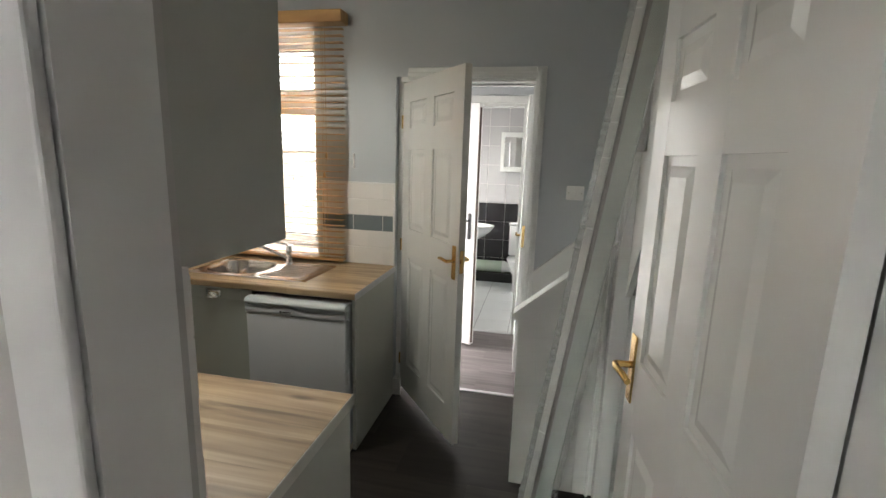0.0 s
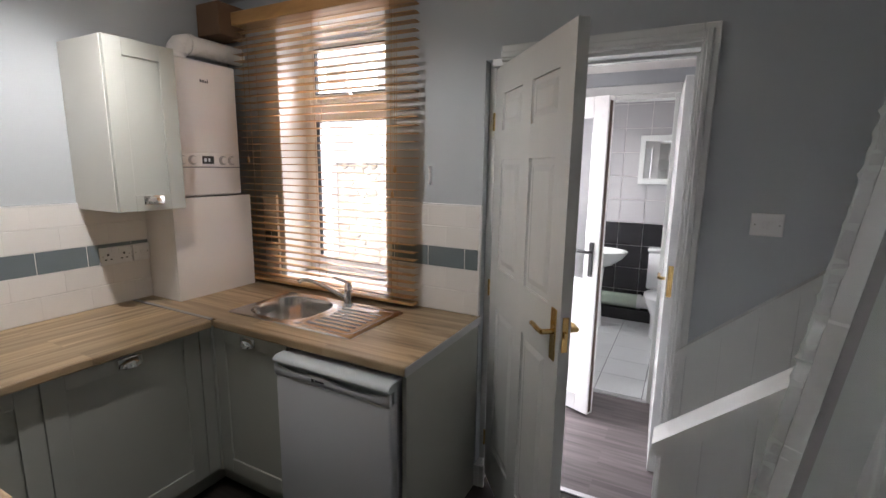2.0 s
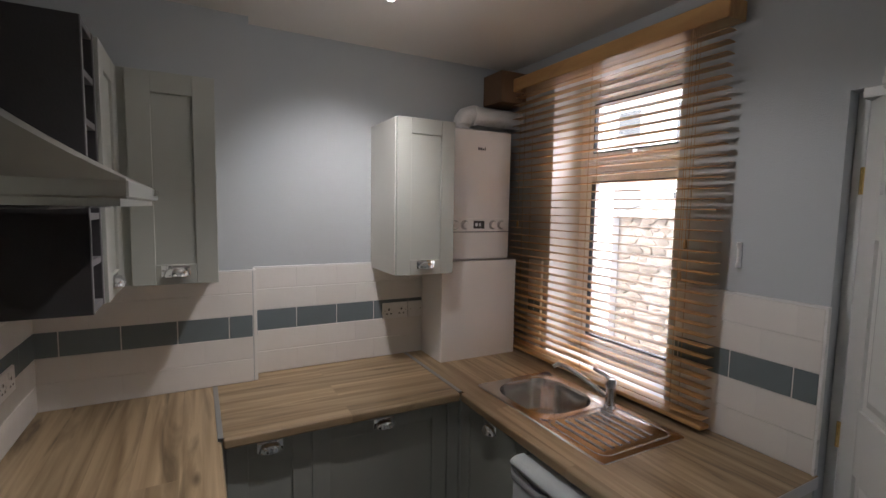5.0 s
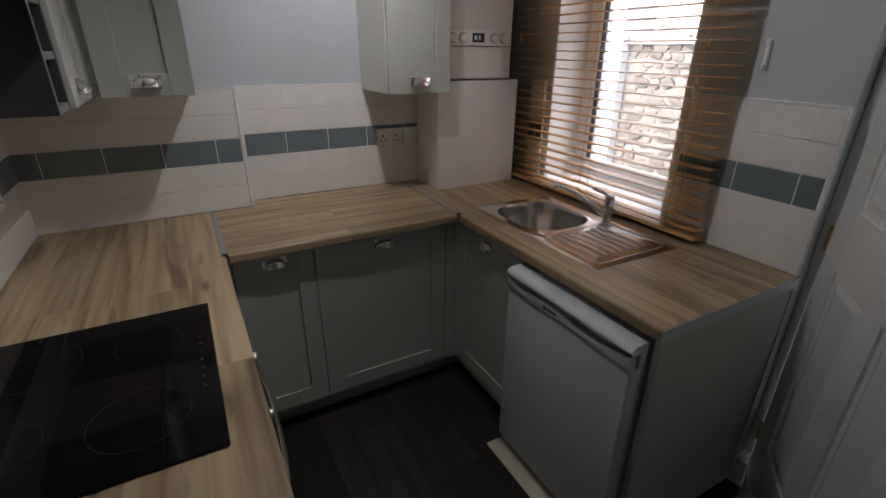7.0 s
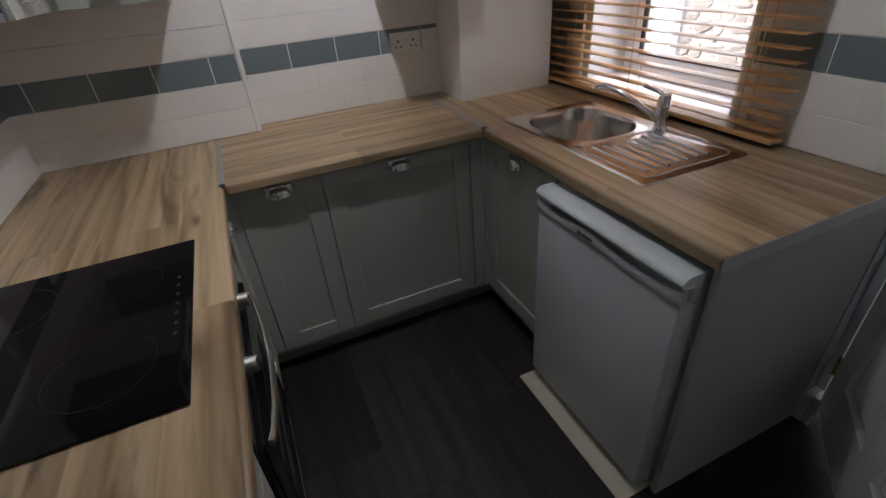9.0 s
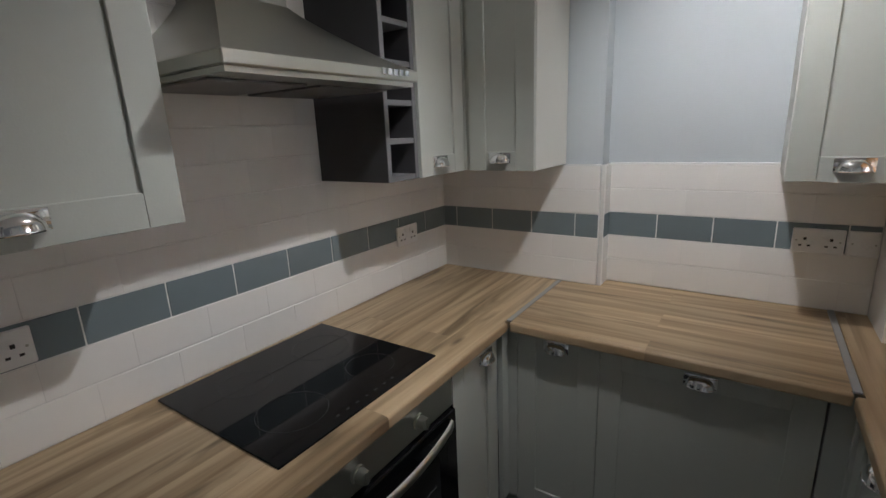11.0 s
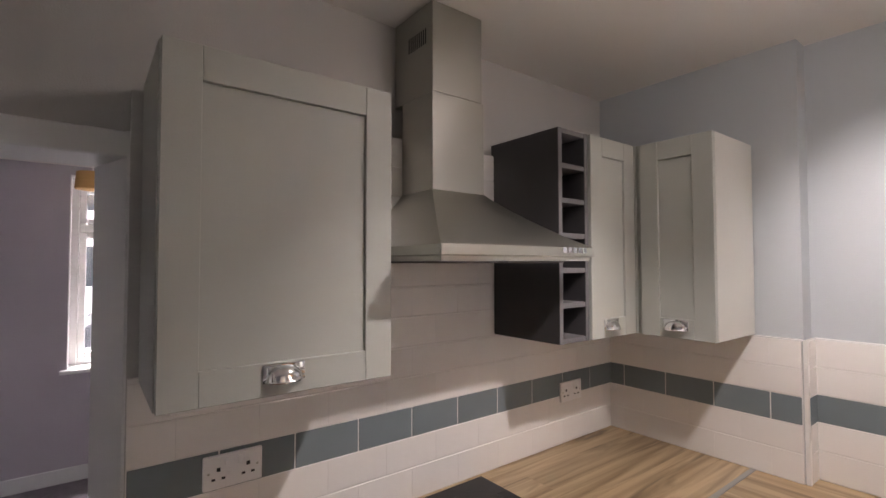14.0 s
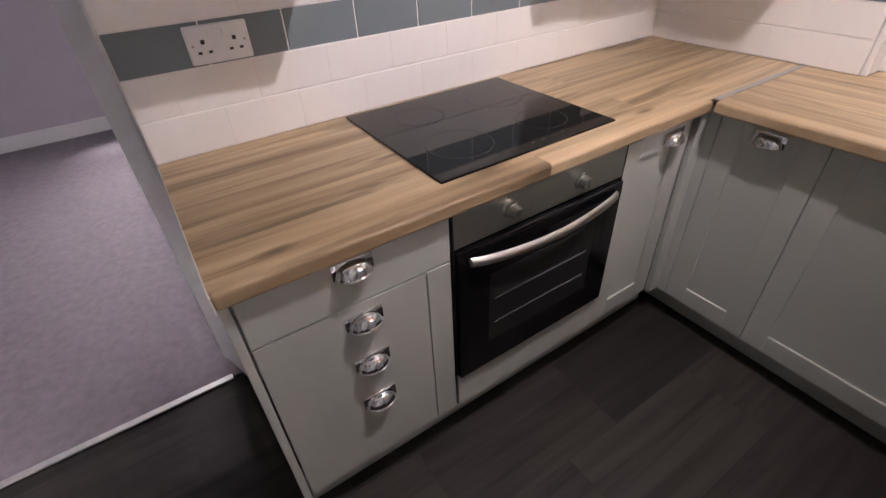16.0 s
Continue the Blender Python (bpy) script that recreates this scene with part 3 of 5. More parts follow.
def six_panel_door(w, h, thick=0.038, middle=1.65, upper=(1.775, 1.93), stiles=(0.105, 0.105)):
    """A moulded six-panel leaf: hinge at x = 0, faces along y, panels sunk with a raised field."""
    bm = bmesh.new()
    s0, s1 = stiles
    mid, half = 0.10, (s0 + w - s1) / 2
    cols = ((s0, half - mid / 2), (half + mid / 2, w - s1))
    rows = ((0.20, 0.93), (1.12, middle), upper)
    xs = (0, cols[0][0], cols[0][1], cols[1][0], cols[1][1], w)
    zs = (0, rows[0][0], rows[0][1], rows[1][0], rows[1][1], rows[2][0], rows[2][1], h)
    for i in (0, 2, 4):
        box(bm, xs[i], xs[i + 1], 0, thick, 0, h)
    for i in (0, 2, 4, 6):
        for x0, x1 in cols:
            box(bm, x0, x1, 0.0003, thick - 0.0003, zs[i], zs[i + 1])
    for x0, x1 in cols:
        for z0, z1 in rows:
            box(bm, x0, x1, 0.009, thick - 0.009, z0, z1)
            for y0, y1 in ((0.002, 0.0), (thick - 0.002, thick)):
                a = [bm.verts.new(p) for p in ((x0 + 0.022, 0.009 if y1 == 0 else thick - 0.009, z0 + 0.022), (x1 - 0.022, 0.009 if y1 == 0 else thick - 0.009, z0 + 0.022), (x1 - 0.022, 0.009 if y1 == 0 else thick - 0.009, z1 - 0.022), (x0 + 0.022, 0.009 if y1 == 0 else thick - 0.009, z1 - 0.022))]
                b = [bm.verts.new(p) for p in ((x0 + 0.045, y0, z0 + 0.045), (x1 - 0.045, y0, z0 + 0.045), (x1 - 0.045, y0, z1 - 0.045), (x0 + 0.045, y0, z1 - 0.045))]
                bm.faces.new(b)
                for k in range(4):
                    bm.faces.new((a[k], a[(k + 1) % 4], b[(k + 1) % 4], b[k]))
    return bm


def lever(door, w, z, thick, mat, toward=-1):
    """Lever handles on long backplates on both faces, and the latch plate in the edge."""
    for side, y in ((-1, 0.0), (1, thick)):
        plate = part("handle_plate", boxes((w - 0.062, w - 0.024, y - 0.006 if side < 0 else y, y if side < 0 else y + 0.006, z - 0.09, z + 0.09), bevel=0.002), mat, door, "polished brass backplate" if mat is M_BRASS else "")
        bm = bmesh.new()
        yo = y + side * 0.045
        rod(bm, (w - 0.043, y, z + 0.01), (w - 0.043, yo, z + 0.01), 0.009)
        tube(bm, [(w - 0.043, yo, z + 0.01), (w - 0.072, yo + side * 0.004, z + 0.013), (w - 0.107, yo, z + 0.014), (w - 0.142, yo - side * 0.006, z + 0.008)], 0.0085)
        part("lever", bm, mat, plate, smooth=50)
    part("latch_plate", boxes((w - 0.001, w + 0.002, thick / 2 - 0.011, thick / 2 + 0.011, z - 0.05, z + 0.07), (w, w + 0.012, thick / 2 - 0.006, thick / 2 + 0.006, z + 0.0, z + 0.02), bevel=0.001), mat, door)


def hinge(door, z, thick):
    bm = bmesh.new()
    rod(bm, (-0.004, -0.004, z - 0.04), (-0.004, -0.004, z + 0.04), 0.006, 10)
    part("hinge", bm, M_BRASS, door, smooth=50)


def hang_door(name, hinge_at, free_at, w, h, label, middle=1.65, upper=(1.775, 1.93), stiles=(0.105, 0.105), grip=1.07, lift=0.008):
    ang = math.degrees(math.atan2(free_at[1] - hinge_at[1], free_at[0] - hinge_at[0]))
    d = tagged(part(name, six_panel_door(w, h, 0.038, middle, upper, stiles), M_GLOSS, None, label, m=pose(hinge_at[0], hinge_at[1], lift, 0, 0, ang)), category="door", kind="structure")
    lever(d, w, grip, 0.038, M_BRASS)
    for z in (0.2, 1.0, 1.78):
        hinge(d, z, 0.038)
    return d


hang_door("door_1", (-0.834, 2.932), (-0.348, 2.332), 0.771, 2.010, "white gloss six-panel door standing half open", 1.61, (1.735, 1.89), grip=1.03, lift=0.048)
hang_door("door_2", NEAR_HINGE, NEAR_FREE, 0.685, 1.985, "white gloss six-panel lounge door standing open", 1.622, (1.738, 1.87), (0.13, 0.09), 1.085)
d3 = tagged(part("door_3", boxes((0, 0.80, 0, 0.04, 0, 2.05), bevel=0.002), M_GLOSS, None, "white gloss bathroom door folded back into the hall", m=pose(-0.125, HY1 - 0.03, 0.01, 0, 0, -87.0)), category="door", kind="structure")
for y in (-0.03, 0.07):
    k = bmesh.new()
    rod(k, (0.735, 0.02, 1.06), (0.735, y, 1.06), 0.009)
    tube(k, [(0.735, y, 1.06), (0.685, y, 1.065), (0.635, y, 1.06)], 0.009)
    part("knob", k, M_BRASS, d3, "brass lever", smooth=50)
part("latch_plate", boxes((0.799, 0.803, 0.008, 0.032, 0.98, 1.14)), M_BRASS, d3)
# glazed back door, half open
ang = -21.7
d4 = tagged(part("door_4", boxes((0, 0.10, 0, 0.06, 0, 2.03), (0.52, 0.62, 0, 0.06, 0, 2.03), (0.10, 0.52, 0.001, 0.059, 0, 0.12), (0.10, 0.52, 0.001, 0.059, 1.91, 2.03), (0.10, 0.52, 0.001, 0.059, 0.78, 0.9), (0.10, 0.52, 0.02, 0.04, 0.12, 0.78), bevel=0.003), M_UPVC, None, "white plastic back door with obscure glass, open", m=pose(-1.055, 4.06, 0.02, 0, 0, ang)), category="door", kind="structure")
part("pane", boxes((0.10, 0.52, 0.026, 0.034, 0.9, 1.91)), M_FROST, d4, "obscure patterned glass").visible_shadow = False
part("weather_seal", boxes((0.6205, 0.626, 0.008, 0.03, 0.02, 2.0)), M_RUST, d4, "brown weather seal in the edge")
k = boxes((0.555, 0.585, -0.008, 0, 0.93, 1.15), bevel=0.003)
rod(k, (0.57, 0, 1.09), (0.57, -0.045, 1.09), 0.009)
tube(k, [(0.57, -0.045, 1.09), (0.52, -0.05, 1.092), (0.45, -0.045, 1.09)], 0.01)
part("handle", k, M_BLACK, d4, "black lever handle", smooth=40)
fixed("door_frame_back", boxes((-1.16, HX0 - 0.012, 3.36, 3.41, 0, 2.08), (-1.16, HX0 - 0.012, 4.11, 4.15, 0, 2.08), (-1.16, HX0 - 0.012, 3.41, 4.11, 2.03, 2.08), bevel=0.003), M_UPVC, "white plastic back door frame")

# ---- staircase ----
SY = 2.18
fixed("stair_front_panel", prism(bmesh.new(), [(-0.02, 0), (0.44, 0), (0.44, 1.262), (-0.02, 0.872)], "y", SY, SY + 0.03), M_GLOSS, "white gloss boarded staircase side")


def panel_board(x0, x1, y, foot, rise, base=0.0, proud=0.006):
    """One upright board, its top cut to the slope of the stairs."""
    bm = bmesh.new()
    prism(bm, [(x0 + 0.0015, base), (x1 - 0.0015, base), (x1 - 0.0015, foot + rise * x1), (x0 + 0.0015, foot + rise * x0)], "y", y - proud, y)
    return bm


front_boards = bpy.data.objects["stair_front_panel"]
for x0, x1 in ((-0.02, 0.07), (0.07, 0.18), (0.18, 0.29), (0.29, 0.385)):
    part("board", panel_board(x0, x1, SY - 0.0005, 0.885, 0.85), M_GLOSS, front_boards)
bm = bmesh.new()
prism(bm, [(-0.045, 0.872), (0.44, 1.284), (0.44, 1.322), (-0.045, 0.910)], "y", SY - 0.045, SY + 0.045)
prism(bm, [(-0.03, 0.862), (0.385, 1.215), (0.385, 1.238), (-0.03, 0.885)], "y", SY - 0.030, SY - 0.0075)
fixed("stair_cap_rail", bm, M_GLOSS, "white gloss sloping cap rail with a bead below")
fixed("stair_bead", boxes((0.352, 0.366, SY - 0.026, SY - 0.007, 0, 1.185), bevel=0.004), M_GLOSS, "white gloss upright bead on the boarding")
fixed("stair_post", boxes((0.372, 0.392, 2.085, 2.104, 1.29, CEIL), bevel=0.003), M_GLOSS, "narrow white gloss post above the cap rail")
fixed("stair_newel", boxes((0.385, 0.455, 2.105, SY + 0.05, 0, CEIL), bevel=0.004), M_GLOSS, "white gloss newel post up to the ceiling")
# steps behind the panel
for i in range(4):
    x0 = 0.02 + 0.215 * i
    fixed("stair_step", boxes((x0, x0 + 0.24, SY + 0.03, FARW, 0.185 * i, 0.185 * (i + 1)), bevel=0.006), M_SATIN, "white painted stair step")
back = fixed("stair_wall_panel", prism(bmesh.new(), [(0.031, 0), (0.95, 0), (0.95, 1.70), (0.031, 0.901)], "y", FARW - 0.012, FARW - 0.001), M_GLOSS, "white gloss boarded dado beside the stairs")
for i in range(6):
    part("board", panel_board(0.031 + 0.11 * i, 0.141 + 0.11 * i, FARW - 0.0125, 0.88, 0.87), M_GLOSS, back)
bm = bmesh.new()
prism(bm, [(-0.01, 0.872), (0.95, 1.707), (0.95, 1.750), (-0.01, 0.915)], "y", FARW - 0.04, FARW - 0.001)
fixed("stair_wall_rail", bm, M_GLOSS, "white gloss sloping dado rail")
# upper flight towards the lounge: side, soffit, boarded nook below
XS = 0.432
bm = bmesh.new()
prism(bm, [(2.10, 1.045), (2.10, CEIL), (0.98, CEIL)], "x", XS, XS + 0.025)
fixed("stair_string", bm, M_GLOSS, "white gloss side of the upper stair flight")
bm = bmesh.new()
prism(bm, [(2.115, 1.045), (2.115, 1.075), (0.99, CEIL + 0.04), (0.975, CEIL)], "x", XS + 0.025, 1.25)
fixed("stair_soffit", bm, M_SOFFITSHADE, "grey sloping underside of the stairs")
nook = fixed("stair_nook_wall", boxes((0.456, 1.25, 2.11, 2.14, 0, 1.06)), M_GLOSS, "white boarded wall under the stairs")
for i in range(7):
    part("board", panel_board(0.457 + 0.113 * i, 0.57 + 0.113 * i, 2.1095, 1.045, 0.0), M_GLOSS, nook)
# upright dark band beside the newel, built as a solid grey strip
fixed("stair_dark_strip", boxes((0.410, 0.431, 2.00, 2.09, 1.66, CEIL), bevel=0.003), M_SOFFITSHADE, "grey upright strip beside the stairwell")
fixed("baseboard_stairs", boxes((0.456, 1.25, 2.088, 2.103, 0, 0.10), bevel=0.003), M_GLOSS, "white skirting under the stairs")

# wrapped screen leaning on the stairs
wrapped = thing("wrapped_panel", Matrix.Identity(4), "long white panel in clear plastic wrap, leaning on the stairs", "wrapped panel")


def leaning(u0, u1, v0, v1, wave=0.0, rows=2):
    """A long board from the floor to the ceiling line; u across, v thick, as offsets from its edge."""
    bm = bmesh.new()
    foot, head = Vector((0.035, 1.96, 0.004)), Vector((0.352, 1.91, 2.46))
    across = Vector((0.93, -0.35, -0.12)).normalized()
    out = (head - foot).cross(across).normalized()
    rings = []
    for i in range(rows + 1):
        c = foot.lerp(head, i / rows)
        j = wave * noise.noise(Vector((i * 0.7, 3.1, 0)))
        k = wave * noise.noise(Vector((i * 0.9, 9.1, 2.0)))
        rings.append([bm.verts.new(c + across * (u + du) + out * (v + dv)) for u, v, du, dv in ((u0, v0, -abs(j), k), (u1, v0, abs(k), j), (u1, v1, abs(j), k), (u0, v1, -abs(k), j))])
    for a, b in zip(rings, rings[1:]):
        for q in range(4):
            bm.faces.new((a[q], a[(q + 1) % 4], b[(q + 1) % 4], b[q]))
    bm.faces.new(rings[0][::-1])
    bm.faces.new(rings[-1])
    return bm


part("board", leaning(0.016, 0.047, -0.012, 0.018), M_GLOSS, wrapped, "white profile bar")
# set-back strip coloured grey for the shade between bar and panel face
part("shade_strip", leaning(0.047, 0.066, -0.002, 0.010), M_SOFFITSHADE, wrapped, "grey strip standing for the shade beside the bar")
part("inner_board", leaning(0.066, 0.128, -0.008, 0.014), M_WRAPPED, wrapped, "pale grey-green glossy panel face")
part("wrap", leaning(0.0, 0.15, -0.016, 0.022, 0.013, 190), M_WRAP, wrapped, "crinkled clear plastic wrap", smooth=60)
part("wrap_fold", leaning(-0.006, 0.013, -0.014, 0.019, 0.012, 260), M_FOLD, wrapped, "gathered shiny edge of the wrap", smooth=70)

# ---- kitchen units ----


def cup_pull(w=0.092):
    """A chrome cup handle on its backplate: a quarter dome, open below, centred and hanging forward of y = 0."""
    bm = boxes((-w / 2, w / 2, -0.003, 0, -0.016, 0.024), bevel=0.001)
    seg, rows, a, b, c, foot = 18, 7, 0.040, 0.027, 0.033, -0.013
    grid = []
    for i in range(rows + 1):
        v = math.pi / 2 * min(i / rows, 0.98)
        grid.append([bm.verts.new((a * math.cos(math.pi * k / seg) * math.cos(v) ** 0.75, -0.003 - b * math.sin(math.pi * k / seg) * math.cos(v) ** 0.75, foot + c * math.sin(v))) for k in range(seg + 1)])
    for p, q in zip(grid, grid[1:]):
        for k in range(seg):
            bm.faces.new((p[k], p[k + 1], q[k + 1], q[k]))
    tube(bm, [(a * math.cos(math.pi * k / seg), -0.003 - b * math.sin(math.pi * k / seg), foot) for k in range(seg + 1)], 0.0022, 6)
    return bm


PULL = mesh_of("cup_handle", cup_pull(), M_CHROME, 50)


def pull(parent, x, y, z):
    h = new("cup_handle", PULL)
    h.parent = parent
    h.matrix_basis = pose(x, y, z)
    return tagged(h, "polished chrome cup handle")


def shaker_door(parent, x0, x1, z0, z1, rail=0.072, thick=0.02):
    """A framed door in the plane y = 0, front towards -y: a sunk panel that carries its stiles and rails."""
    d = part("door", boxes((x0 + rail - 0.002, x1 - rail + 0.002, -thick + 0.009, -0.002, z0 + rail - 0.002, z1 - rail + 0.002)), M_CAB, parent)
    for a, b in ((x0, x0 + rail), (x1 - rail, x1)):
        part("stile", boxes((a, b, -thick, 0, z0, z1), bevel=0.0014), M_CAB, d)
    for a, b in ((z0, z0 + rail), (z1 - rail, z1)):
        part("rail", boxes((x0 + rail, x1 - rail, -thick + 0.0004, 0, a, b), bevel=0.0014), M_CAB, d)
    return d


def unit(name, m, w, h, d, label, category, doors, body_mat=M_CABBODY, group="", bottom=0.0):
    """A cabinet: local x along its front, the carcass behind y = 0, the door in front of it. doors: (x0, x1, z0, z1, handles, shaker?)"""
    c = thing(name, m, label, category, group)
    part("body", boxes((0.0008, w - 0.0008, 0.001, d, bottom, h), bevel=0.001), body_mat, c)
    for x0, x1, z0, z1, handles, framed in doors:
        if framed:
            dr = shaker_door(c, x0 + 0.0015, x1 - 0.0015, z0, z1)
        else:
            dr = part("drawer_front", boxes((x0 + 0.0015, x1 - 0.0015, -0.02, 0, z0, z1), bevel=0.0012), M_CAB, c)
        for hx, hz in handles:
            pull(dr, hx, -0.0202, hz)
    return c


BASE_B, BASE_T = 0.14, 0.868
# hob run: fronts face the window
FY = 1.205
HOB_B = 0.16
unit("drawer_cabinet", pose(-0.49, FY, 0, 0, 0, 180), 0.475, BASE_T + 0.002, FY - HOBW - 0.004, "sage grey drawer cabinet with four chrome cup handles", "cabinet",
     [(0, 0.475, 0.738, BASE_T, [(0.235, 0.835)], False), (0, 0.405, HOB_B, 0.734, [(0.238, 0.685), (0.238, 0.545), (0.238, 0.40)], False), (0.405, 0.475, HOB_B, 0.734, [], False)], bottom=HOB_B)
unit("base_cabinet", pose(-1.566, FY, 0, 0, 0, 180), 0.345, BASE_T + 0.002, FY - HOBW - 0.004, "pale sage base cabinet beside the oven", "cabinet",
     [(0, 0.305, HOB_B, BASE_T, [(0.22, 0.825)], True)], bottom=HOB_B, group="base cabinets")
fixed("end_panel_hob", boxes((-0.487, -0.468, 0.64, 1.225, 0, UNDER - 0.001), bevel=0.001), M_CABBODY, "sage grey end panel of the hob run")
fixed("plinth_hob", boxes((-1.98, -0.488, 1.135, 1.15, 0, HOB_B - 0.002)), M_CABBODY, "sage grey plinth under the hob run")
# left run: fronts face the stairs
FX = -1.985
unit("base_cabinet", pose(FX, 1.262, 0, 0, 0, 90), 0.304, BASE_T + 0.002, FX - LEFTW - 0.004, "narrow sage grey base cabinet with a cup handle", "cabinet", [(0, 0.304, BASE_B - 0.02, BASE_T, [(0.15, 0.825)], True)], group="base cabinets", bottom=BASE_B - 0.02)
unit("base_cabinet", pose(FX, 1.566, 0, 0, 0, 90), 0.60, BASE_T + 0.002, FX - LEFTW - 0.004, "wide sage grey base cabinet with a cup handle", "cabinet", [(0, 0.60, BASE_B - 0.02, BASE_T, [(0.30, 0.822)], True)], group="base cabinets", bottom=BASE_B - 0.02)
fixed("corner_post", boxes((FX - 0.04, FX + 0.02, 2.17, 2.235, 0.12, UNDER - 0.002), (FX - 0.02, FX + 0.035, 2.225, 2.255, 0.12, UNDER - 0.002), bevel=0.001), M_CABBODY, "sage grey corner post between units")
fixed("corner_post_hob", boxes((FX - 0.0, FX + 0.065, 1.20, 1.222, 0.12, UNDER - 0.002), (FX - 0.005, FX + 0.018, 1.222, 1.26, 0.12, UNDER - 0.002), bevel=0.001), M_CABBODY, "sage grey corner post between units")
fixed("plinth_left", boxes((-2.055, -2.04, 1.14, 2.30, 0, BASE_B - 0.024)), M_CABBODY, "sage grey plinth under the left run")
# window run: fronts face the lounge
unit("sink_cabinet", pose(-1.955, 2.255, 0), 0.478, 0.71, 0.60, "sage grey sink cabinet with a cup handle", "cabinet", [(0, 0.478, BASE_B - 0.02, BASE_T, [(0.235, 0.825)], True)], group="base cabinets", bottom=BASE_B - 0.02)
fixed("end_panel_window", boxes((-0.886, -0.866, 2.225, 2.872, 0, UNDER - 0.001), bevel=0.001), M_CABBODY, "sage grey end panel beside the fridge")
fixed("plinth_window", boxes((-2.04, -1.478, 2.30, 2.315, 0, BASE_B - 0.024)), M_CABBODY, "sage grey plinth under the sink")

# worktops, with the sink's cut-out in the window run
SX0, SX1, SY0, SY1 = -1.965, -1.205, 2.32, 2.745


def worktop(name, blocks, mat, label):
    bm = bmesh.new()
    for b in blocks:
        box(bm, *b)
    return tagged(part(name, bm, mat, None, label), category="worktop")


def slab_with_hole(x, y, z0, z1):
    """A slab over three columns and three rows, open in the middle."""
    bm = bmesh.new()
    v = {(i, j, k): bm.verts.new((x[i], y[j], (z0, z1)[k])) for i in range(4) for j in range(4) for k in (0, 1)}
    for i in range(3):
        for j in range(3):
            if (i, j) != (1, 1):
                for k in (0, 1):
                    bm.faces.new([v[q] for q in ((i, j, k), (i + 1, j, k), (i + 1, j + 1, k), (i, j + 1, k))])
    for n in range(3):
        for a, b in (((n, 0), (n + 1, 0)), ((n, 3), (n + 1, 3)), ((0, n), (0, n + 1)), ((3, n), (3, n + 1))):
            bm.faces.new((v[(*a, 0)], v[(*b, 0)], v[(*b, 1)], v[(*a, 1)]))
    for a, b in (((1, 1), (2, 1)), ((2, 1), (2, 2)), ((2, 2), (1, 2)), ((1, 2), (1, 1))):
        bm.faces.new((v[(*a, 0)], v[(*b, 0)], v[(*b, 1)], v[(*a, 1)]))
    return bm


def nosing(x0, x1, y0, y1):
    """The rounded front edge of a worktop as a long bar."""
    return boxes((x0, x1, y0, y1, UNDER, TOP), bevel=0.008, segments=3)


w = worktop("worktop", [(-2.47, -0.466, 0.622, 1.235, UNDER, TOP)], M_OAKX, "oak-effect laminate worktop with the hob")
part("front_edge", nosing(-1.915, -0.466, 1.228, 1.247), M_OAKX, w)
part("edging", boxes((-0.4665, -0.4635, 0.64, 1.25, UNDER, TOP - 0.001)), M_CREAM, w, "pale edging strip")
w = worktop("worktop", [(-2.565, -1.935, 1.2525, 2.205, UNDER, TOP - 0.0006)], M_OAKY, "oak-effect laminate worktop between the hob and sink runs")
part("front_edge", boxes((-1.942, -1.915, 1.2525, 2.205, UNDER, TOP - 0.0006), bevel=0.008, segments=3), M_OAKY, w)
w = tagged(part("worktop", slab_with_hole((-2.565, SX0 + 0.03, SX1 - 0.03, -0.862), (2.225, SY0 + 0.03, SY1 - 0.03, 2.889), UNDER, TOP), M_OAKX, None, "oak-effect laminate worktop round the sink"), category="worktop")
part("front_edge", nosing(-1.915, -0.862, 2.2055, 2.232), M_OAKX, w)
part("edging", boxes((-0.8625, -0.8595, 2.207, 2.886, UNDER, TOP - 0.001)), M_STRIP, w, "metal edging strip")
fixed("worktop_joint_hob", boxes((-2.468, -1.93, 1.236, 1.254, TOP - 0.004, TOP + 0.003), bevel=0.001), M_JOINT, "grey worktop joint strip")
fixed("worktop_joint_sink", boxes((-2.563, -1.93, 2.203, 2.222, TOP - 0.004, TOP + 0.003), bevel=0.001), M_JOINT, "grey worktop joint strip")

# ---- hob and oven ----
hob = thing("hob", pose(0, 0, 0), "black ceramic glass hob set into the worktop", "hob")
part("glass", boxes((-1.572, -0.985, 0.648, 1.168, TOP, TOP + 0.006), bevel=0.002), M_BLACKGLASS, hob)


def ring(bm, c, r, width, z, seg=48):
    vs = [[bm.verts.new((c[0] + q * math.cos(2 * math.pi * k / seg), c[1] + q * math.sin(2 * math.pi * k / seg), z)) for k in range(seg)] for q in (r, r + width)]
    for k in range(seg):
        bm.faces.new((vs[0][k], vs[0][(k + 1) % seg], vs[1][(k + 1) % seg], vs[1][k]))


for c, r in (((-1.16, 0.79), 0.072), ((-1.43, 0.80), 0.09), ((-1.14, 1.02), 0.09), ((-1.42, 1.03), 0.072)):
    bm = bmesh.new()
    ring(bm, c, r, 0.0015, TOP + 0.0064)
    part("zone_ring", bm, M_RING, hob)
for i in range(7):
    part("touch_control", boxes((-1.40 + i * 0.035, -1.39 + i * 0.035, 1.135, 1.141, TOP + 0.0055, TOP + 0.0063)), M_RING, hob)

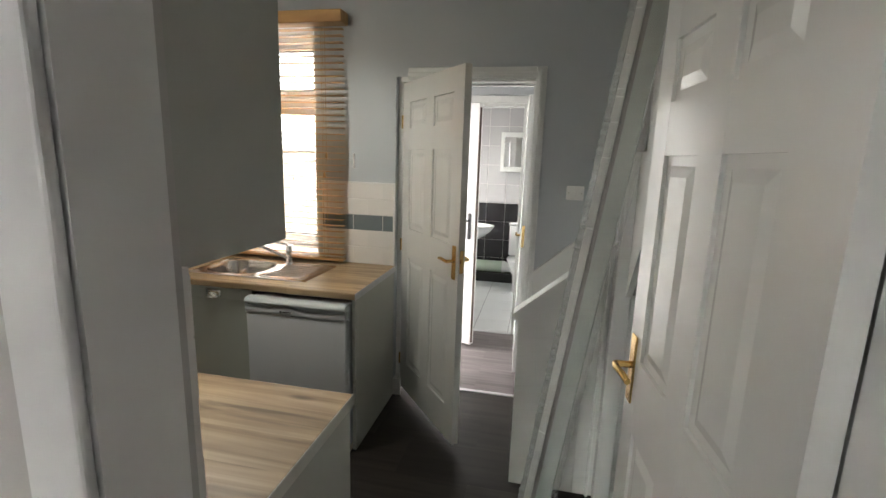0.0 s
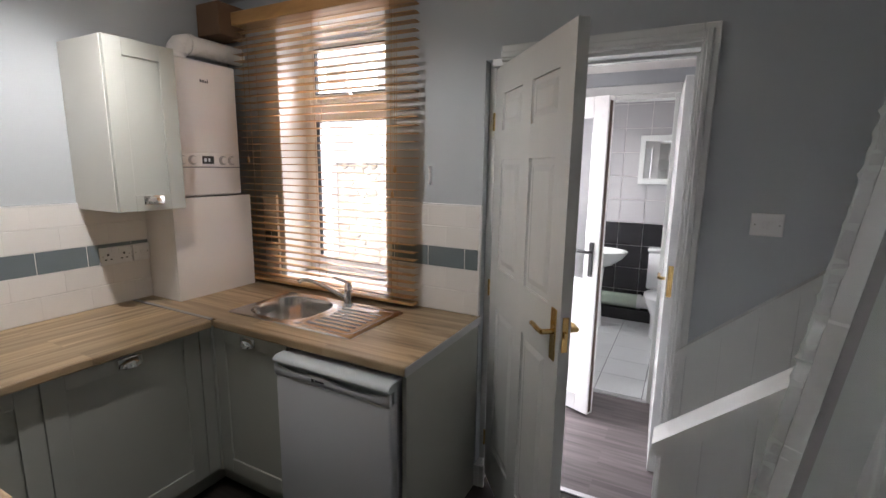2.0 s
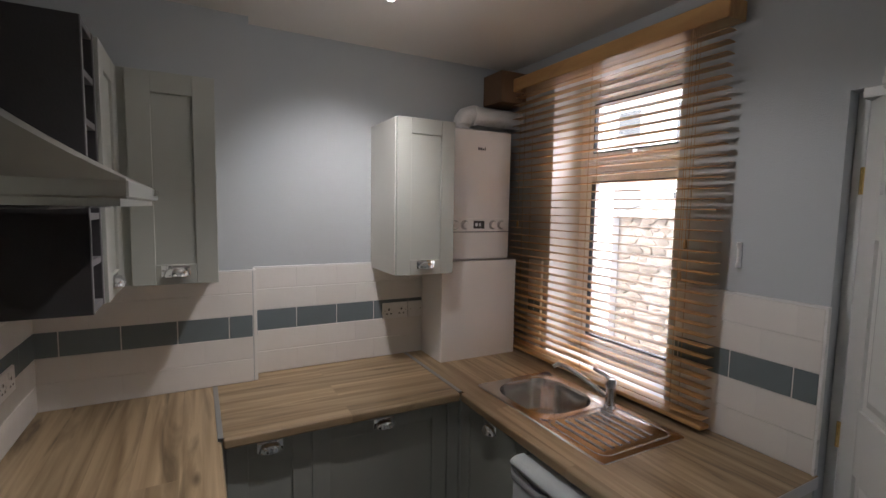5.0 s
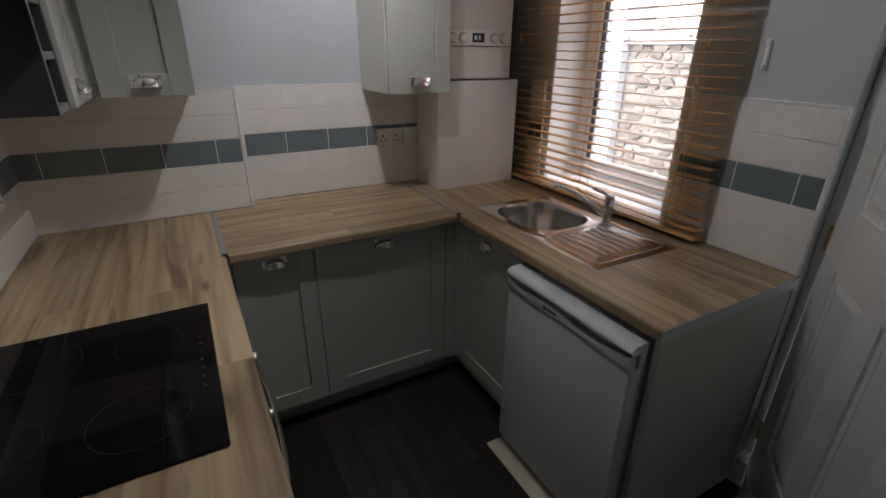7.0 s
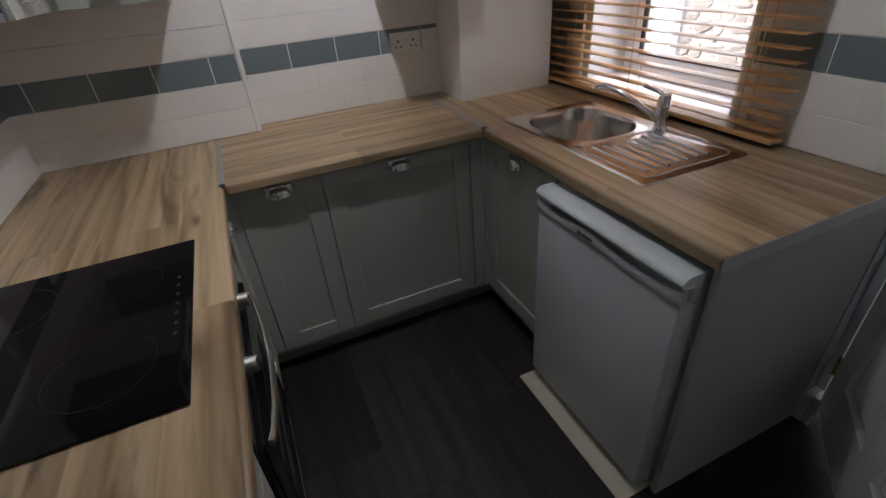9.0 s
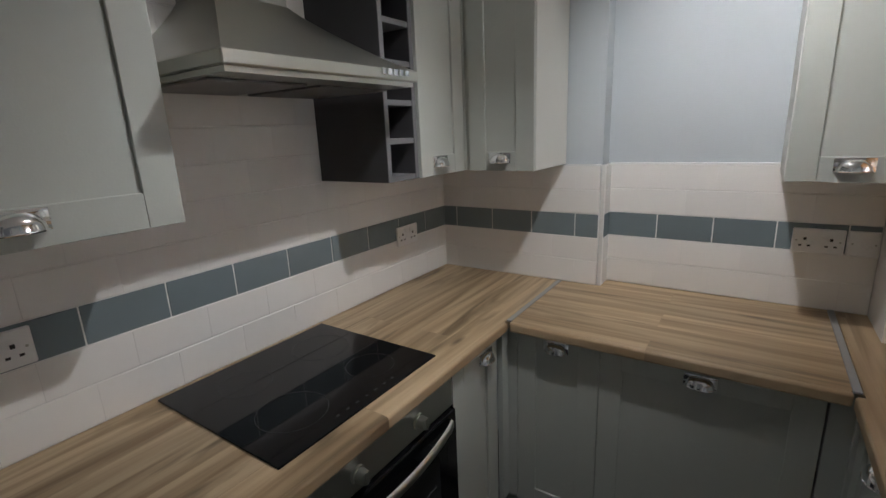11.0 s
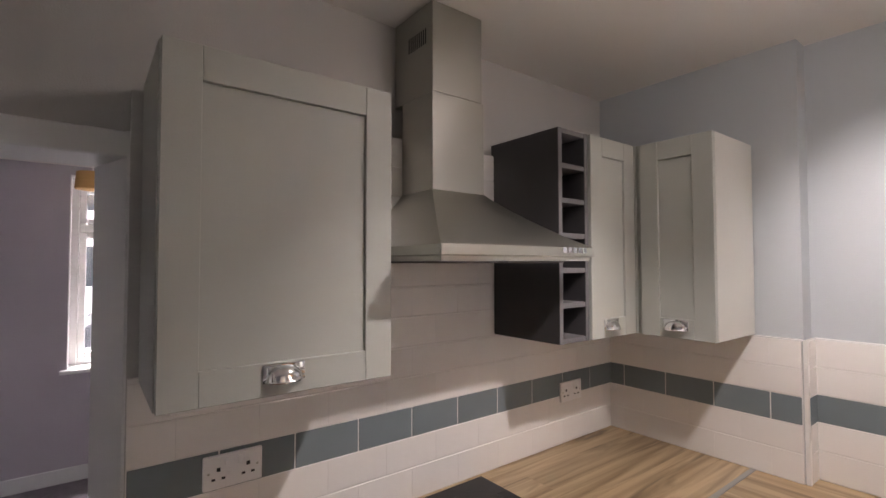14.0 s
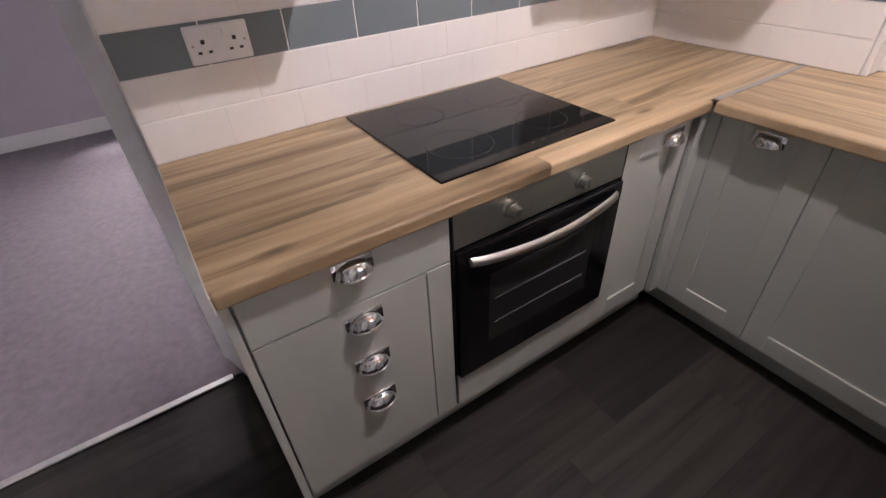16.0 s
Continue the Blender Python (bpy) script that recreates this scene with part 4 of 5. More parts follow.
oven = thing("oven", pose(-0.972, 1.225, 0, 0, 0, 180), "built-in electric oven with steel fascia and black glass", "oven")
part("body", boxes((0.005, 0.587, 0.01, 0.54, 0.30, 0.865)), M_BLACK, oven)
part("fascia", boxes((0.0, 0.592, -0.004, 0.01, 0.765, 0.868), bevel=0.002), M_STEEL, oven, "brushed steel control fascia")
od = part("door", boxes((0.002, 0.590, -0.016, 0.008, 0.302, 0.758), bevel=0.003), M_BLACKGLASS, oven, "black glass oven door")
part("inner_window", boxes((0.10, 0.49, -0.0165, -0.0158, 0.40, 0.65)), M_BLACK, od)
for i in range(2):
    bm = bmesh.new()
    for k in range(14):
        rod(bm, (0.13 + k * 0.025, -0.0172, 0.47 + i * 0.09), (0.14 + k * 0.025, -0.0172, 0.475 + i * 0.09), 0.0012, 6)
    rod(bm, (0.12, -0.0172, 0.468 + i * 0.09), (0.47, -0.0172, 0.468 + i * 0.09), 0.0012, 6)
    part("shelf_wire", bm, M_RACK, od)
bm = bmesh.new()
pts = [(0.035 + 0.522 * i / 20, -0.020 - 0.022 * math.sin(math.pi * i / 20) ** 0.6, 0.725 - 0.020 * math.sin(math.pi * i / 20)) for i in range(21)]
grid = []
for p in pts:
    grid.append([bm.verts.new((p[0], p[1] + dy, p[2] + dz)) for dy, dz in ((0, -0.014), (-0.009, -0.010), (-0.011, 0), (-0.009, 0.010), (0, 0.014), (0.004, 0))])
for a, b in zip(grid, grid[1:]):
    for k in range(6):
        bm.faces.new((a[k], a[(k + 1) % 6], b[(k + 1) % 6], b[k]))
bm.faces.new(grid[0])
bm.faces.new(grid[-1][::-1])
part("handle", bm, M_STEEL, od, "bowed brushed steel handle", smooth=60)
for x in (0.175, 0.415):
    bm = bmesh.new()
    rod(bm, (x, -0.003, 0.812), (x, -0.012, 0.812), 0.023, 24)
    rod(bm, (x, -0.012, 0.812), (x, -0.034, 0.812), 0.019, 24, 0.017)
    box(bm, x - 0.003, x + 0.003, -0.037, -0.03, 0.797, 0.829)
    k = part("knob", bm, M_STEEL, oven, "steel control knob", smooth=40)
part("filler_strip", boxes((0.0, 0.594, -0.002, 0.012, HOB_B, 0.298), bevel=0.001), M_CAB, oven, "sage grey filler strip under the oven")
for x in (-0.003, 0.592):
    part("side_trim", boxes((x, x + 0.003, -0.004, 0.02, 0.302, 0.866)), M_BLACK, oven)

# ---- wall cupboards ----
UB, UT = 1.435, 2.185
WY = 0.945
# one by the doorway
unit("wall_cabinet", pose(-0.486, WY - 0.022, UB - 0.007, 0, 0, 180), 0.518, 0.725, WY - 0.022 - HOBW - 0.002, "tall sage grey wall cabinet beside the doorway", "cabinet", [(0.002, 0.516, 0.0, 0.725, [(0.243, 0.045)], True)], group="wall cabinets")
# wine rack
rack = thing("wine_rack", pose(-1.662, 0.948, UB, 0, 0, 180), "open graphite grey wine rack beside the cooker hood", "wine rack")
RW, RD, RH = 0.165, 0.948 - HOBW - 0.002, 0.75
part("side_panel", boxes((0, 0.018, 0, RD, 0, RH), bevel=0.001), M_GRAPH, rack)
part("side_panel", boxes((RW - 0.018, RW, 0, RD, 0, RH), bevel=0.001), M_GRAPH, rack)
part("back_panel", boxes((0.018, RW - 0.018, RD - 0.012, RD - 0.001, 0, RH)), M_GRAPH, rack)
part("front_edging", boxes((0.0, 0.018, -0.002, 0.0, 0, RH), (RW - 0.018, RW, -0.002, 0.0, 0, RH)), M_GRAPHEDGE, rack)
for i in range(7):
    z = i * (RH - 0.018) / 6
    part("shelf", boxes((0.018, RW - 0.018, 0.0, RD - 0.012, z, z + 0.018), bevel=0.001), M_GRAPHEDGE, rack)
unit("wall_cabinet", pose(-1.829, WY - 0.005, UB, 0, 0, 180), 0.313, 0.75, WY - HOBW - 0.007, "narrow sage grey wall cabinet beside the wine rack", "cabinet", [(0.001, 0.295, 0.0, 0.75, [(0.12, 0.045)], True)], body_mat=M_CREAM, group="wall cabinets")
fixed("corner_filler", boxes((-2.155, -2.126, WY - 0.004, WY + 0.016, UB, UT), (-2.155, -2.136, WY + 0.016, 0.985, UB, UT), bevel=0.001), M_CAB, "sage grey corner filler strip")
unit("wall_cabinet", pose(-2.136, 0.985, UB, 0, 0, 90), 0.275, 0.745, 0.33, "sage grey corner wall cabinet with a pale side", "cabinet", [(0.0, 0.275, 0.0, 0.745, [(0.135, 0.045)], True)], body_mat=M_CREAM, group="wall cabinets")
unit("wall_cabinet", pose(-2.225, 2.01, 1.405, 0, 0, 90), 0.31, 0.74, 0.338, "sage grey wall cabinet beside the boiler", "cabinet", [(0.002, 0.308, 0.0, 0.74, [(0.155, 0.045)], True)], body_mat=M_CREAM, group="wall cabinets")

# ---- cooker hood ----
hood = thing("cooker_hood", pose(-1.342, HOBW + 0.018, 1.72), "brushed steel chimney cooker hood with a row of buttons", "cooker hood")
HW, HD = 0.303, 0.470
part("rim", boxes((-HW, HW, 0.0, HD, 0.012, 0.042), bevel=0.003), M_STEEL, hood)
part("underside", boxes((-HW + 0.01, HW - 0.01, 0.005, HD - 0.012, 0.0, 0.012)), M_STEEL, hood)
for x in (-0.15, 0.15):
    part("filter", boxes((x - 0.13, x + 0.13, 0.06, HD - 0.10, -0.006, 0.0005), bevel=0.002), M_GRAPHEDGE, hood, "dark mesh grease filter")
bm = bmesh.new()
rows = []
CX0, CX1, CD = -0.105, 0.112, 0.176
for i in range(9):
    s = i / 8
    e = 1 - (1 - s) ** 1.12
    c = s ** 1.08
    x0, x1 = -HW + 0.004 + (CX0 + HW - 0.004) * e, HW - 0.004 + (CX1 - HW + 0.004) * e
    y1 = HD - 0.004 + (CD - HD + 0.004) * e
    rows.append([bm.verts.new(p) for p in ((x0, 0, 0.042 + 0.183 * c), (x1, 0, 0.042 + 0.183 * c), (x1, y1, 0.042 + 0.183 * c), (x0, y1, 0.042 + 0.183 * c))])
for a, b in zip(rows, rows[1:]):
    for k in range(4):
        bm.faces.new((a[k], a[(k + 1) % 4], b[(k + 1) % 4], b[k]))
part("canopy", bm, M_STEEL, hood, "curved brushed steel canopy", smooth=35)
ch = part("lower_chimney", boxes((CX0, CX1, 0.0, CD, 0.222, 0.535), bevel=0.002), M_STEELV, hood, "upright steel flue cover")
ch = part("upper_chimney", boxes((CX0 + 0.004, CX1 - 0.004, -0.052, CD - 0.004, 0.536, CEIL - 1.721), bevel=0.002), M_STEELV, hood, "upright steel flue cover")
bm = bmesh.new()
for i in range(9):
    y = 0.035 + i * 0.012
    box(bm, CX1 - 0.0045, CX1 - 0.0035, y, y + 0.006, 0.70, 0.75)
part("vent_slots", bm, M_BLACK, ch, "dark ventilation slots")
for i in range(5):
    part("button", boxes((-0.255 + 0.024 * i, -0.238 + 0.024 * i, HD, HD + 0.005, 0.024, 0.040), bevel=0.001), M_CHROME, hood)

# ---- boiler ----
boiler = thing("boiler", pose(-2.34, 2.36, 1.45, 0, 0, 90), "white gloss wall-hung boiler above a boxed pipe run", "boiler")
part("casing", boxes((0, 0.395, 0.0, 0.22, 0.0, 0.70), bevel=0.012, segments=3), M_BOILER, boiler, smooth=40)
cp = part("control_panel", boxes((0.01, 0.385, -0.002, 0.004, 0.155, 0.225), bevel=0.002), M_BOILER, boiler)
part("seam", boxes((0.004, 0.391, -0.0025, 0.003, 0.150, 0.154)), M_MARK, boiler)
for x in (0.04, 0.10, 0.28, 0.335):
    bm = bmesh.new()
    rod(bm, (x, -0.002, 0.19), (x, -0.016, 0.19), 0.021, 24, 0.018)
    part("dial", bm, M_BOILER, cp, "white dial", smooth=40)
    bm = bmesh.new()
    rod(bm, (x, -0.0015, 0.19), (x, -0.0032, 0.19), 0.025, 24)
    part("dial_ring", bm, M_DIALRING, cp)
part("display", boxes((0.155, 0.225, -0.004, 0.0, 0.17, 0.212), bevel=0.002), M_BLACK, cp, "black display window")
part("marks", boxes((0.165, 0.18, -0.0046, -0.004, 0.182, 0.2), (0.19, 0.2, -0.0046, -0.004, 0.182, 0.2)), M_FRIDGE, cp)
part("badge", boxes((0.175, 0.185, -0.0012, 0.001, 0.592, 0.606), (0.189, 0.199, -0.0012, 0.001, 0.592, 0.606), (0.203, 0.213, -0.0012, 0.001, 0.592, 0.602), (0.217, 0.222, -0.0012, 0.001, 0.592, 0.61)), M_DARKPRINT, boiler, "small dark printed badge")
bm = bmesh.new()
tube(bm, [(0.14, 0.12, 0.69), (0.14, 0.12, 0.74), (0.145, 0.12, 0.765), (0.16, 0.12, 0.785), (0.19, 0.12, 0.795), (0.30, 0.12, 0.795), (0.528, 0.12, 0.795)], 0.05, 20)
rod(bm, (0.20, 0.12, 0.795), (0.225, 0.12, 0.795), 0.056, 24)
rod(bm, (0.14, 0.12, 0.695), (0.14, 0.12, 0.715), 0.058, 24)
part("flue", bm, M_UPVC, boiler, "white plastic flue elbow", smooth=45)
boxing = thing("pipe_boxing", pose(0, 0, 0), "white boxed-in pipe run standing on the worktop", "boxing")
part("front_board", boxes((-2.325, -2.31, 2.312, 2.785, TOP, 1.446), bevel=0.001), M_BOILER, boxing)
part("side_board", boxes((-2.562, -2.325, 2.312, 2.327, TOP, 1.446), bevel=0.001), M_BOILER, boxing)
part("side_board", boxes((-2.562, -2.325, 2.77, 2.785, TOP, 1.446), bevel=0.001), M_BOILER, boxing)
part("lid", boxes((-2.562, -2.325, 2.327, 2.77, 1.432, 1.445)), M_BOILER, boxing)
patch = thing("cardboard_box", pose(0, 0, 0), "brown cardboard boxing round the flue at the wall", "box")
part("panel", boxes((-2.56, -2.375, 2.70, 2.875, 2.325, 2.495), bevel=0.003), M_BROWN, patch)

# ---- sink and tap ----
sink = thing("sink", pose(0, 0, 0), "stainless steel sink with a ribbed drainer", "sink")
BX0, BX1, BY0, BY1 = SX0 + 0.045, SX0 + 0.415, SY0 + 0.04, SY1 - 0.05
DX0, DX1 = SX0 + 0.44, SX1 - 0.03


def rounded(x0, x1, y0, y1, r, seg=6):
    pts = []
    for cx, cy, a0 in ((x1 - r, y1 - r, 0), (x0 + r, y1 - r, 90), (x0 + r, y0 + r, 180), (x1 - r, y0 + r, 270)):
        for k in range(seg + 1):
            a = radians(a0 + 90 * k / seg)
            pts.append((cx + r * math.cos(a), cy + r * math.sin(a)))
    return pts


bm = bmesh.new()
outer, lip, inner = rounded(SX0, SX1, SY0, SY1, 0.02), rounded(SX0 + 0.006, SX1 - 0.006, SY0 + 0.006, SY1 - 0.006, 0.018), rounded(BX0, BX1, BY0, BY1, 0.125)
loops = []
for pts, z in ((outer, TOP + 0.001), (lip, TOP + 0.0055), (inner, TOP + 0.0045)):
    loops.append([bm.verts.new((x, y, z)) for x, y in pts])
for depth, shrink in ((-0.012, 0.006), (-0.10, 0.014), (-0.135, 0.022), (-0.15, 0.05)):
    loops.append([bm.verts.new((x, y, TOP + depth)) for x, y in rounded(BX0 + shrink, BX1 - shrink, BY0 + shrink, BY1 - shrink, 0.118)])
for a, b in zip(loops, loops[1:]):
    for k in range(len(a)):
        bm.faces.new((a[k], a[(k + 1) % len(a)], b[(k + 1) % len(b)], b[k]))
bm.faces.new(loops[-1])
part("basin", bm, M_SINK, sink, "satin steel bowl and rim", smooth=35)
for i in range(7):
    y = SY0 + 0.075 + i * 0.04
    bm = bmesh.new()
    tube(bm, [(DX0 + 0.05 - 0.010 * abs(i - 3), y, TOP + 0.005), (DX1 - 0.03, y, TOP + 0.005)], 0.0075, 8)
    part("drainer_rib", bm, M_SINK, sink, smooth=60)
bm = bmesh.new()
loop = rounded(DX0 + 0.0, DX1, SY0 + 0.035, SY1 - 0.035, 0.04)
tube(bm, [(x, y, TOP + 0.004) for x, y in loop + loop[:1]], 0.0045, 8)
part("drainer_rim", bm, M_SINK, sink, smooth=60)
bm = bmesh.new()
rod(bm, ((BX0 + BX1) / 2, (BY0 + BY1) / 2, TOP - 0.151), ((BX0 + BX1) / 2, (BY0 + BY1) / 2, TOP - 0.147), 0.04, 24)
part("waste", bm, M_CHROME, sink, "chrome waste", smooth=40)
bm = bmesh.new()
rod(bm, (BX1 - 0.0, SY0 + 0.055, TOP + 0.004), (BX1 - 0.0, SY0 + 0.055, TOP + 0.009), 0.02, 20)
part("pop_up_knob", bm, M_CHROME, sink, smooth=40)
tap = thing("mixer_tap", pose(-1.512, 2.690, TOP + 0.005), "chrome single-lever mixer tap beside the bowl", "tap")
bm = bmesh.new()
rod(bm, (0, 0, 0), (0, 0, 0.012), 0.027, 24, 0.024)
rod(bm, (0, 0, 0.012), (0, 0, 0.085), 0.022, 24, 0.020)
part("body", bm, M_CHROME, tap, smooth=40)
bm = bmesh.new()
tube(bm, [(0, 0, 0.032), (-0.03, -0.012, 0.048), (-0.09, -0.036, 0.082), (-0.15, -0.060, 0.112), (-0.195, -0.078, 0.126), (-0.225, -0.090, 0.126), (-0.24, -0.096, 0.112)], 0.0105, 14)
part("spout", bm, M_CHROME, tap, smooth=50)
bm = bmesh.new()
rod(bm, (0, 0, 0.085), (0, 0, 0.122), 0.023, 24, 0.019)
tube(bm, [(0, 0, 0.114), (-0.03, -0.004, 0.128), (-0.085, -0.012, 0.137)], 0.0075, 10)
part("lever", bm, M_CHROME, tap, smooth=50)

# ---- fridge ----
fridge = thing("fridge", pose(-1.472, 2.165, 0), "white under-counter fridge on a pale board", "fridge")
FWD = 0.575
part("body", boxes((0.006, FWD - 0.004, 0.055, 0.60, 0.02, 0.845), bevel=0.004), M_FRIDGE, fridge)
part("door", boxes((0, FWD, 0.0, 0.05, 0.045, 0.768), bevel=0.010, segments=3), M_FRIDGE, fridge, smooth=40)
part("door_seal", boxes((0.008, FWD - 0.008, 0.05, 0.056, 0.05, 0.83)), M_MARK, fridge, "grey door seal")


def lip_height(u):
    """The wavy upper edge of the grip: low on both sides, higher at the badge."""
    return 0.816 - 0.030 * math.sin(math.pi * u) ** 0.45 * (1 - 0.72 * math.exp(-((u - 0.42) / 0.17) ** 2))


bm = bmesh.new()
rings = []
for i in range(41):
    u = i / 40
    zt = lip_height(u)
    rings.append([bm.verts.new((FWD * u, yy, zz)) for yy, zz in ((0.0, 0.764), (-0.004, 0.770), (-0.006, zt - 0.006), (-0.003, zt), (0.004, zt), (0.010, zt - 0.010), (0.012, 0.764))])
for p, q in zip(rings, rings[1:]):
    for k in range(7):
        bm.faces.new((p[k], p[(k + 1) % 7], q[(k + 1) % 7], q[k]))
bm.faces.new(rings[0])
bm.faces.new(rings[-1][::-1])
part("grip_lip", bm, M_FRIDGE, fridge, "moulded lip with a wavy upper edge", smooth=40)
part("grip_recess", boxes((0.004, FWD - 0.004, 0.032, 0.05, 0.766, 0.822)), M_FRIDGETOP, fridge)
bm = bmesh.new()
prism(bm, [(0.05, 0.850), (0.012, 0.850), (-0.003, 0.845), (-0.012, 0.836), (-0.013, 0.828), (-0.008, 0.821), (0.004, 0.818), (0.05, 0.818)], "x", 0.0, FWD)
part("top_cap", bm, M_FRIDGETOP, fridge, "pale rounded cap along the door top", smooth=50)
part("badge", boxes((0.205, 0.217, -0.0068, -0.0045, 0.781, 0.793), (0.222, 0.268, -0.0068, -0.0045, 0.784, 0.791)), M_DARKPRINT, fridge, "small printed badge")
for x in (0.05, FWD - 0.05):
    bm = bmesh.new()
    rod(bm, (x, 0.09, 0.006), (x, 0.09, 0.022), 0.018, 14)
    part("foot", bm, M_BLACK, fridge, smooth=40)
board = thing("floor_board", pose(0, 0, 0), "cream board offcut under the fridge", "board")
part("sheet", boxes((-1.475, -0.892, 2.11, 2.74, 0.0, 0.006), bevel=0.001), M_PLYMAT, board)

# ---- venetian blind ----
blind = thing("venetian_blind", pose(0, 0, 0), "amber wooden venetian blind with open slats over the window", "blind")
BLX0, BLX1, BLY = -2.40, -1.19, 2.825
part("headrail", boxes((BLX0 - 0.03, BLX1 + 0.012, BLY - 0.045, BLY + 0.06, 2.385, 2.455), bevel=0.004), M_BLIND, blind)
part("bottom_rail", boxes((BLX0, BLX1, BLY - 0.026, BLY + 0.026, 0.928, 0.945), bevel=0.004), M_BLIND, blind)
bm = bmesh.new()
prof = [(-0.024, -0.0012), (-0.012, 0.0003), (0.0, 0.0008), (0.012, 0.0003), (0.024, -0.0012)]
lo = [[bm.verts.new((x, y, z + dz)) for y, z in prof] for x in (BLX0, BLX1) for dz in (0, 0.0024)]
for a, b in ((lo[0], lo[2]), (lo[1], lo[3])):
    for k in range(4):
        bm.faces.new((a[k], a[k + 1], b[k + 1], b[k]))
for a, b in ((lo[0], lo[1]), (lo[2], lo[3])):
    for k in range(4):
        bm.faces.new((a[k], a[k + 1], b[k + 1], b[k]))
for k in (0, 4):
    bm.faces.new((lo[0][k], lo[2][k], lo[3][k], lo[1][k]))
SLAT = mesh_of("slat", bm, M_BLIND, 40)
z = 0.968
while z < 2.38:
    s = new("slat", SLAT)
    s.parent = blind
    s.matrix_basis = pose(0, BLY + random.uniform(-0.001, 0.001), z, random.uniform(-1.5, 1.0), 0, 0)
    z += 0.0385
for x in (BLX0 + 0.12, -1.80, BLX1 - 0.13):
    for y in (BLY - 0.027, BLY + 0.027):
        bm = bmesh.new()
        rod(bm, (x, y, 0.93), (x, y, 2.40), 0.0011, 6)
        part("ladder_cord", bm, M_CORD, blind)
for x, zz in ((BLX1 - 0.10, 1.62), (BLX1 - 0.115, 1.5), (BLX0 + 0.09, 1.66)):
    bm = bmesh.new()
    rod(bm, (x, BLY - 0.036, zz), (x, BLY - 0.036, 2.39), 0.001, 6)
    lathe(bm, [(0.003, 0.0), (0.008, 0.005), (0.007, 0.025), (0.003, 0.035)], (x, BLY - 0.036, zz - 0.03), 12)
    part("pull_cord", bm, M_CORD, blind, smooth=50)
cleat = thing("cord_cleat", pose(-1.145, 2.885, 1.58), "small plastic cord cleat on the wall", "cleat")
part("hook", boxes((-0.005, 0.005, -0.012, 0.004, -0.045, 0.045), (-0.004, 0.004, -0.02, -0.012, -0.045, -0.03), (-0.004, 0.004, -0.02, -0.012, 0.03, 0.045), bevel=0.002), M_UPVC, cleat)

# ---- sockets and switches ----


def socket(name, m, w, h, label, gangs=2, switched=True):
    s = thing(name, m, label, "socket" if gangs else "switch")
    part("faceplate", boxes((0, w, -0.010, 0, 0, h), bevel=0.003), M_UPVC, s)
    if gangs:
        for g in range(gangs):
            cx = w * (g + 0.5) / gangs
            bm = boxes((cx - 0.0045, cx + 0.0045, -0.0106, -0.0098, h * 0.52, h * 0.52 + 0.010), (cx - 0.0165, cx - 0.0075, -0.0106, -0.0098, h * 0.27, h * 0.27 + 0.006), (cx + 0.0075, cx + 0.0165, -0.0106, -0.0098, h * 0.27, h * 0.27 + 0.006))
            part("pin_holes", bm, M_BLACK, s)
            part("rocker", boxes((cx - 0.005 + (0.02 if g == 0 else -0.02), cx + 0.005 + (0.02 if g == 0 else -0.02), -0.014, -0.0095, h * 0.68, h * 0.68 + 0.018), bevel=0.001), M_UPVC, s)
    else:
        for cx in ((w * 0.5,) if w < 0.1 else (w * 0.42, w * 0.58)):
            part("rocker", boxes((cx - 0.006, cx + 0.006, -0.015, -0.0095, h * 0.38, h * 0.65), bevel=0.001), M_UPVC, s)
    for x in (0.013, w - 0.013):
        bm = bmesh.new()
        rod(bm, (x, -0.0095, h / 2), (x, -0.0105, h / 2), 0.0032, 10)
        part("screw", bm, M_STEEL, s)
    return s


TY = HOBW + 0.0165
socket("double_socket", pose(-0.627, TY, 1.128, 0, 0, 180), 0.147, 0.087, "white double socket in the blue tile band")
socket("single_switch_socket", pose(-2.055, TY, 1.095, 0, 0, 180), 0.147, 0.087, "white double socket near the corner")
socket("double_socket", pose(-2.5485, 2.072, 1.118, 0, 0, 90), 0.147, 0.088, "white double socket below the wall cabinet")
socket("spur_switch", pose(-2.5485, 2.225, 1.118, 0, 0, 90), 0.086, 0.088, "white fused switch beside the pipe boxing", 0)
socket("blank_plate", pose(-0.549, TY, 1.338, 0, 0, 180), 0.086, 0.086, "white blank plate on the tiles under the wall cabinet", 0)
socket("light_switch", pose(0.187, FARW - 0.001, 1.393), 0.100, 0.082, "white double light switch on the stair wall", 0)

# ---- ceiling spotlights ----
LAMP = Vector((-1.50, 1.78, 0))
lamp = thing("spotlight_bar", Matrix.Translation(LAMP), "chrome ceiling bar with three lit spotlights", "spotlight")
bm = bmesh.new()
rod(bm, (-0.21, 0, CEIL - 0.045), (0.21, 0, CEIL - 0.045), 0.009, 16)
part("bar", bm, M_CHROME, lamp, smooth=40)
bm = bmesh.new()
rod(bm, (0, 0, CEIL - 0.022), (0, 0, CEIL - 0.001), 0.045, 28)
rod(bm, (0, 0, CEIL - 0.045), (0, 0, CEIL - 0.022), 0.008, 14)
part("ceiling_plate", bm, M_CHROME, lamp, smooth=40)
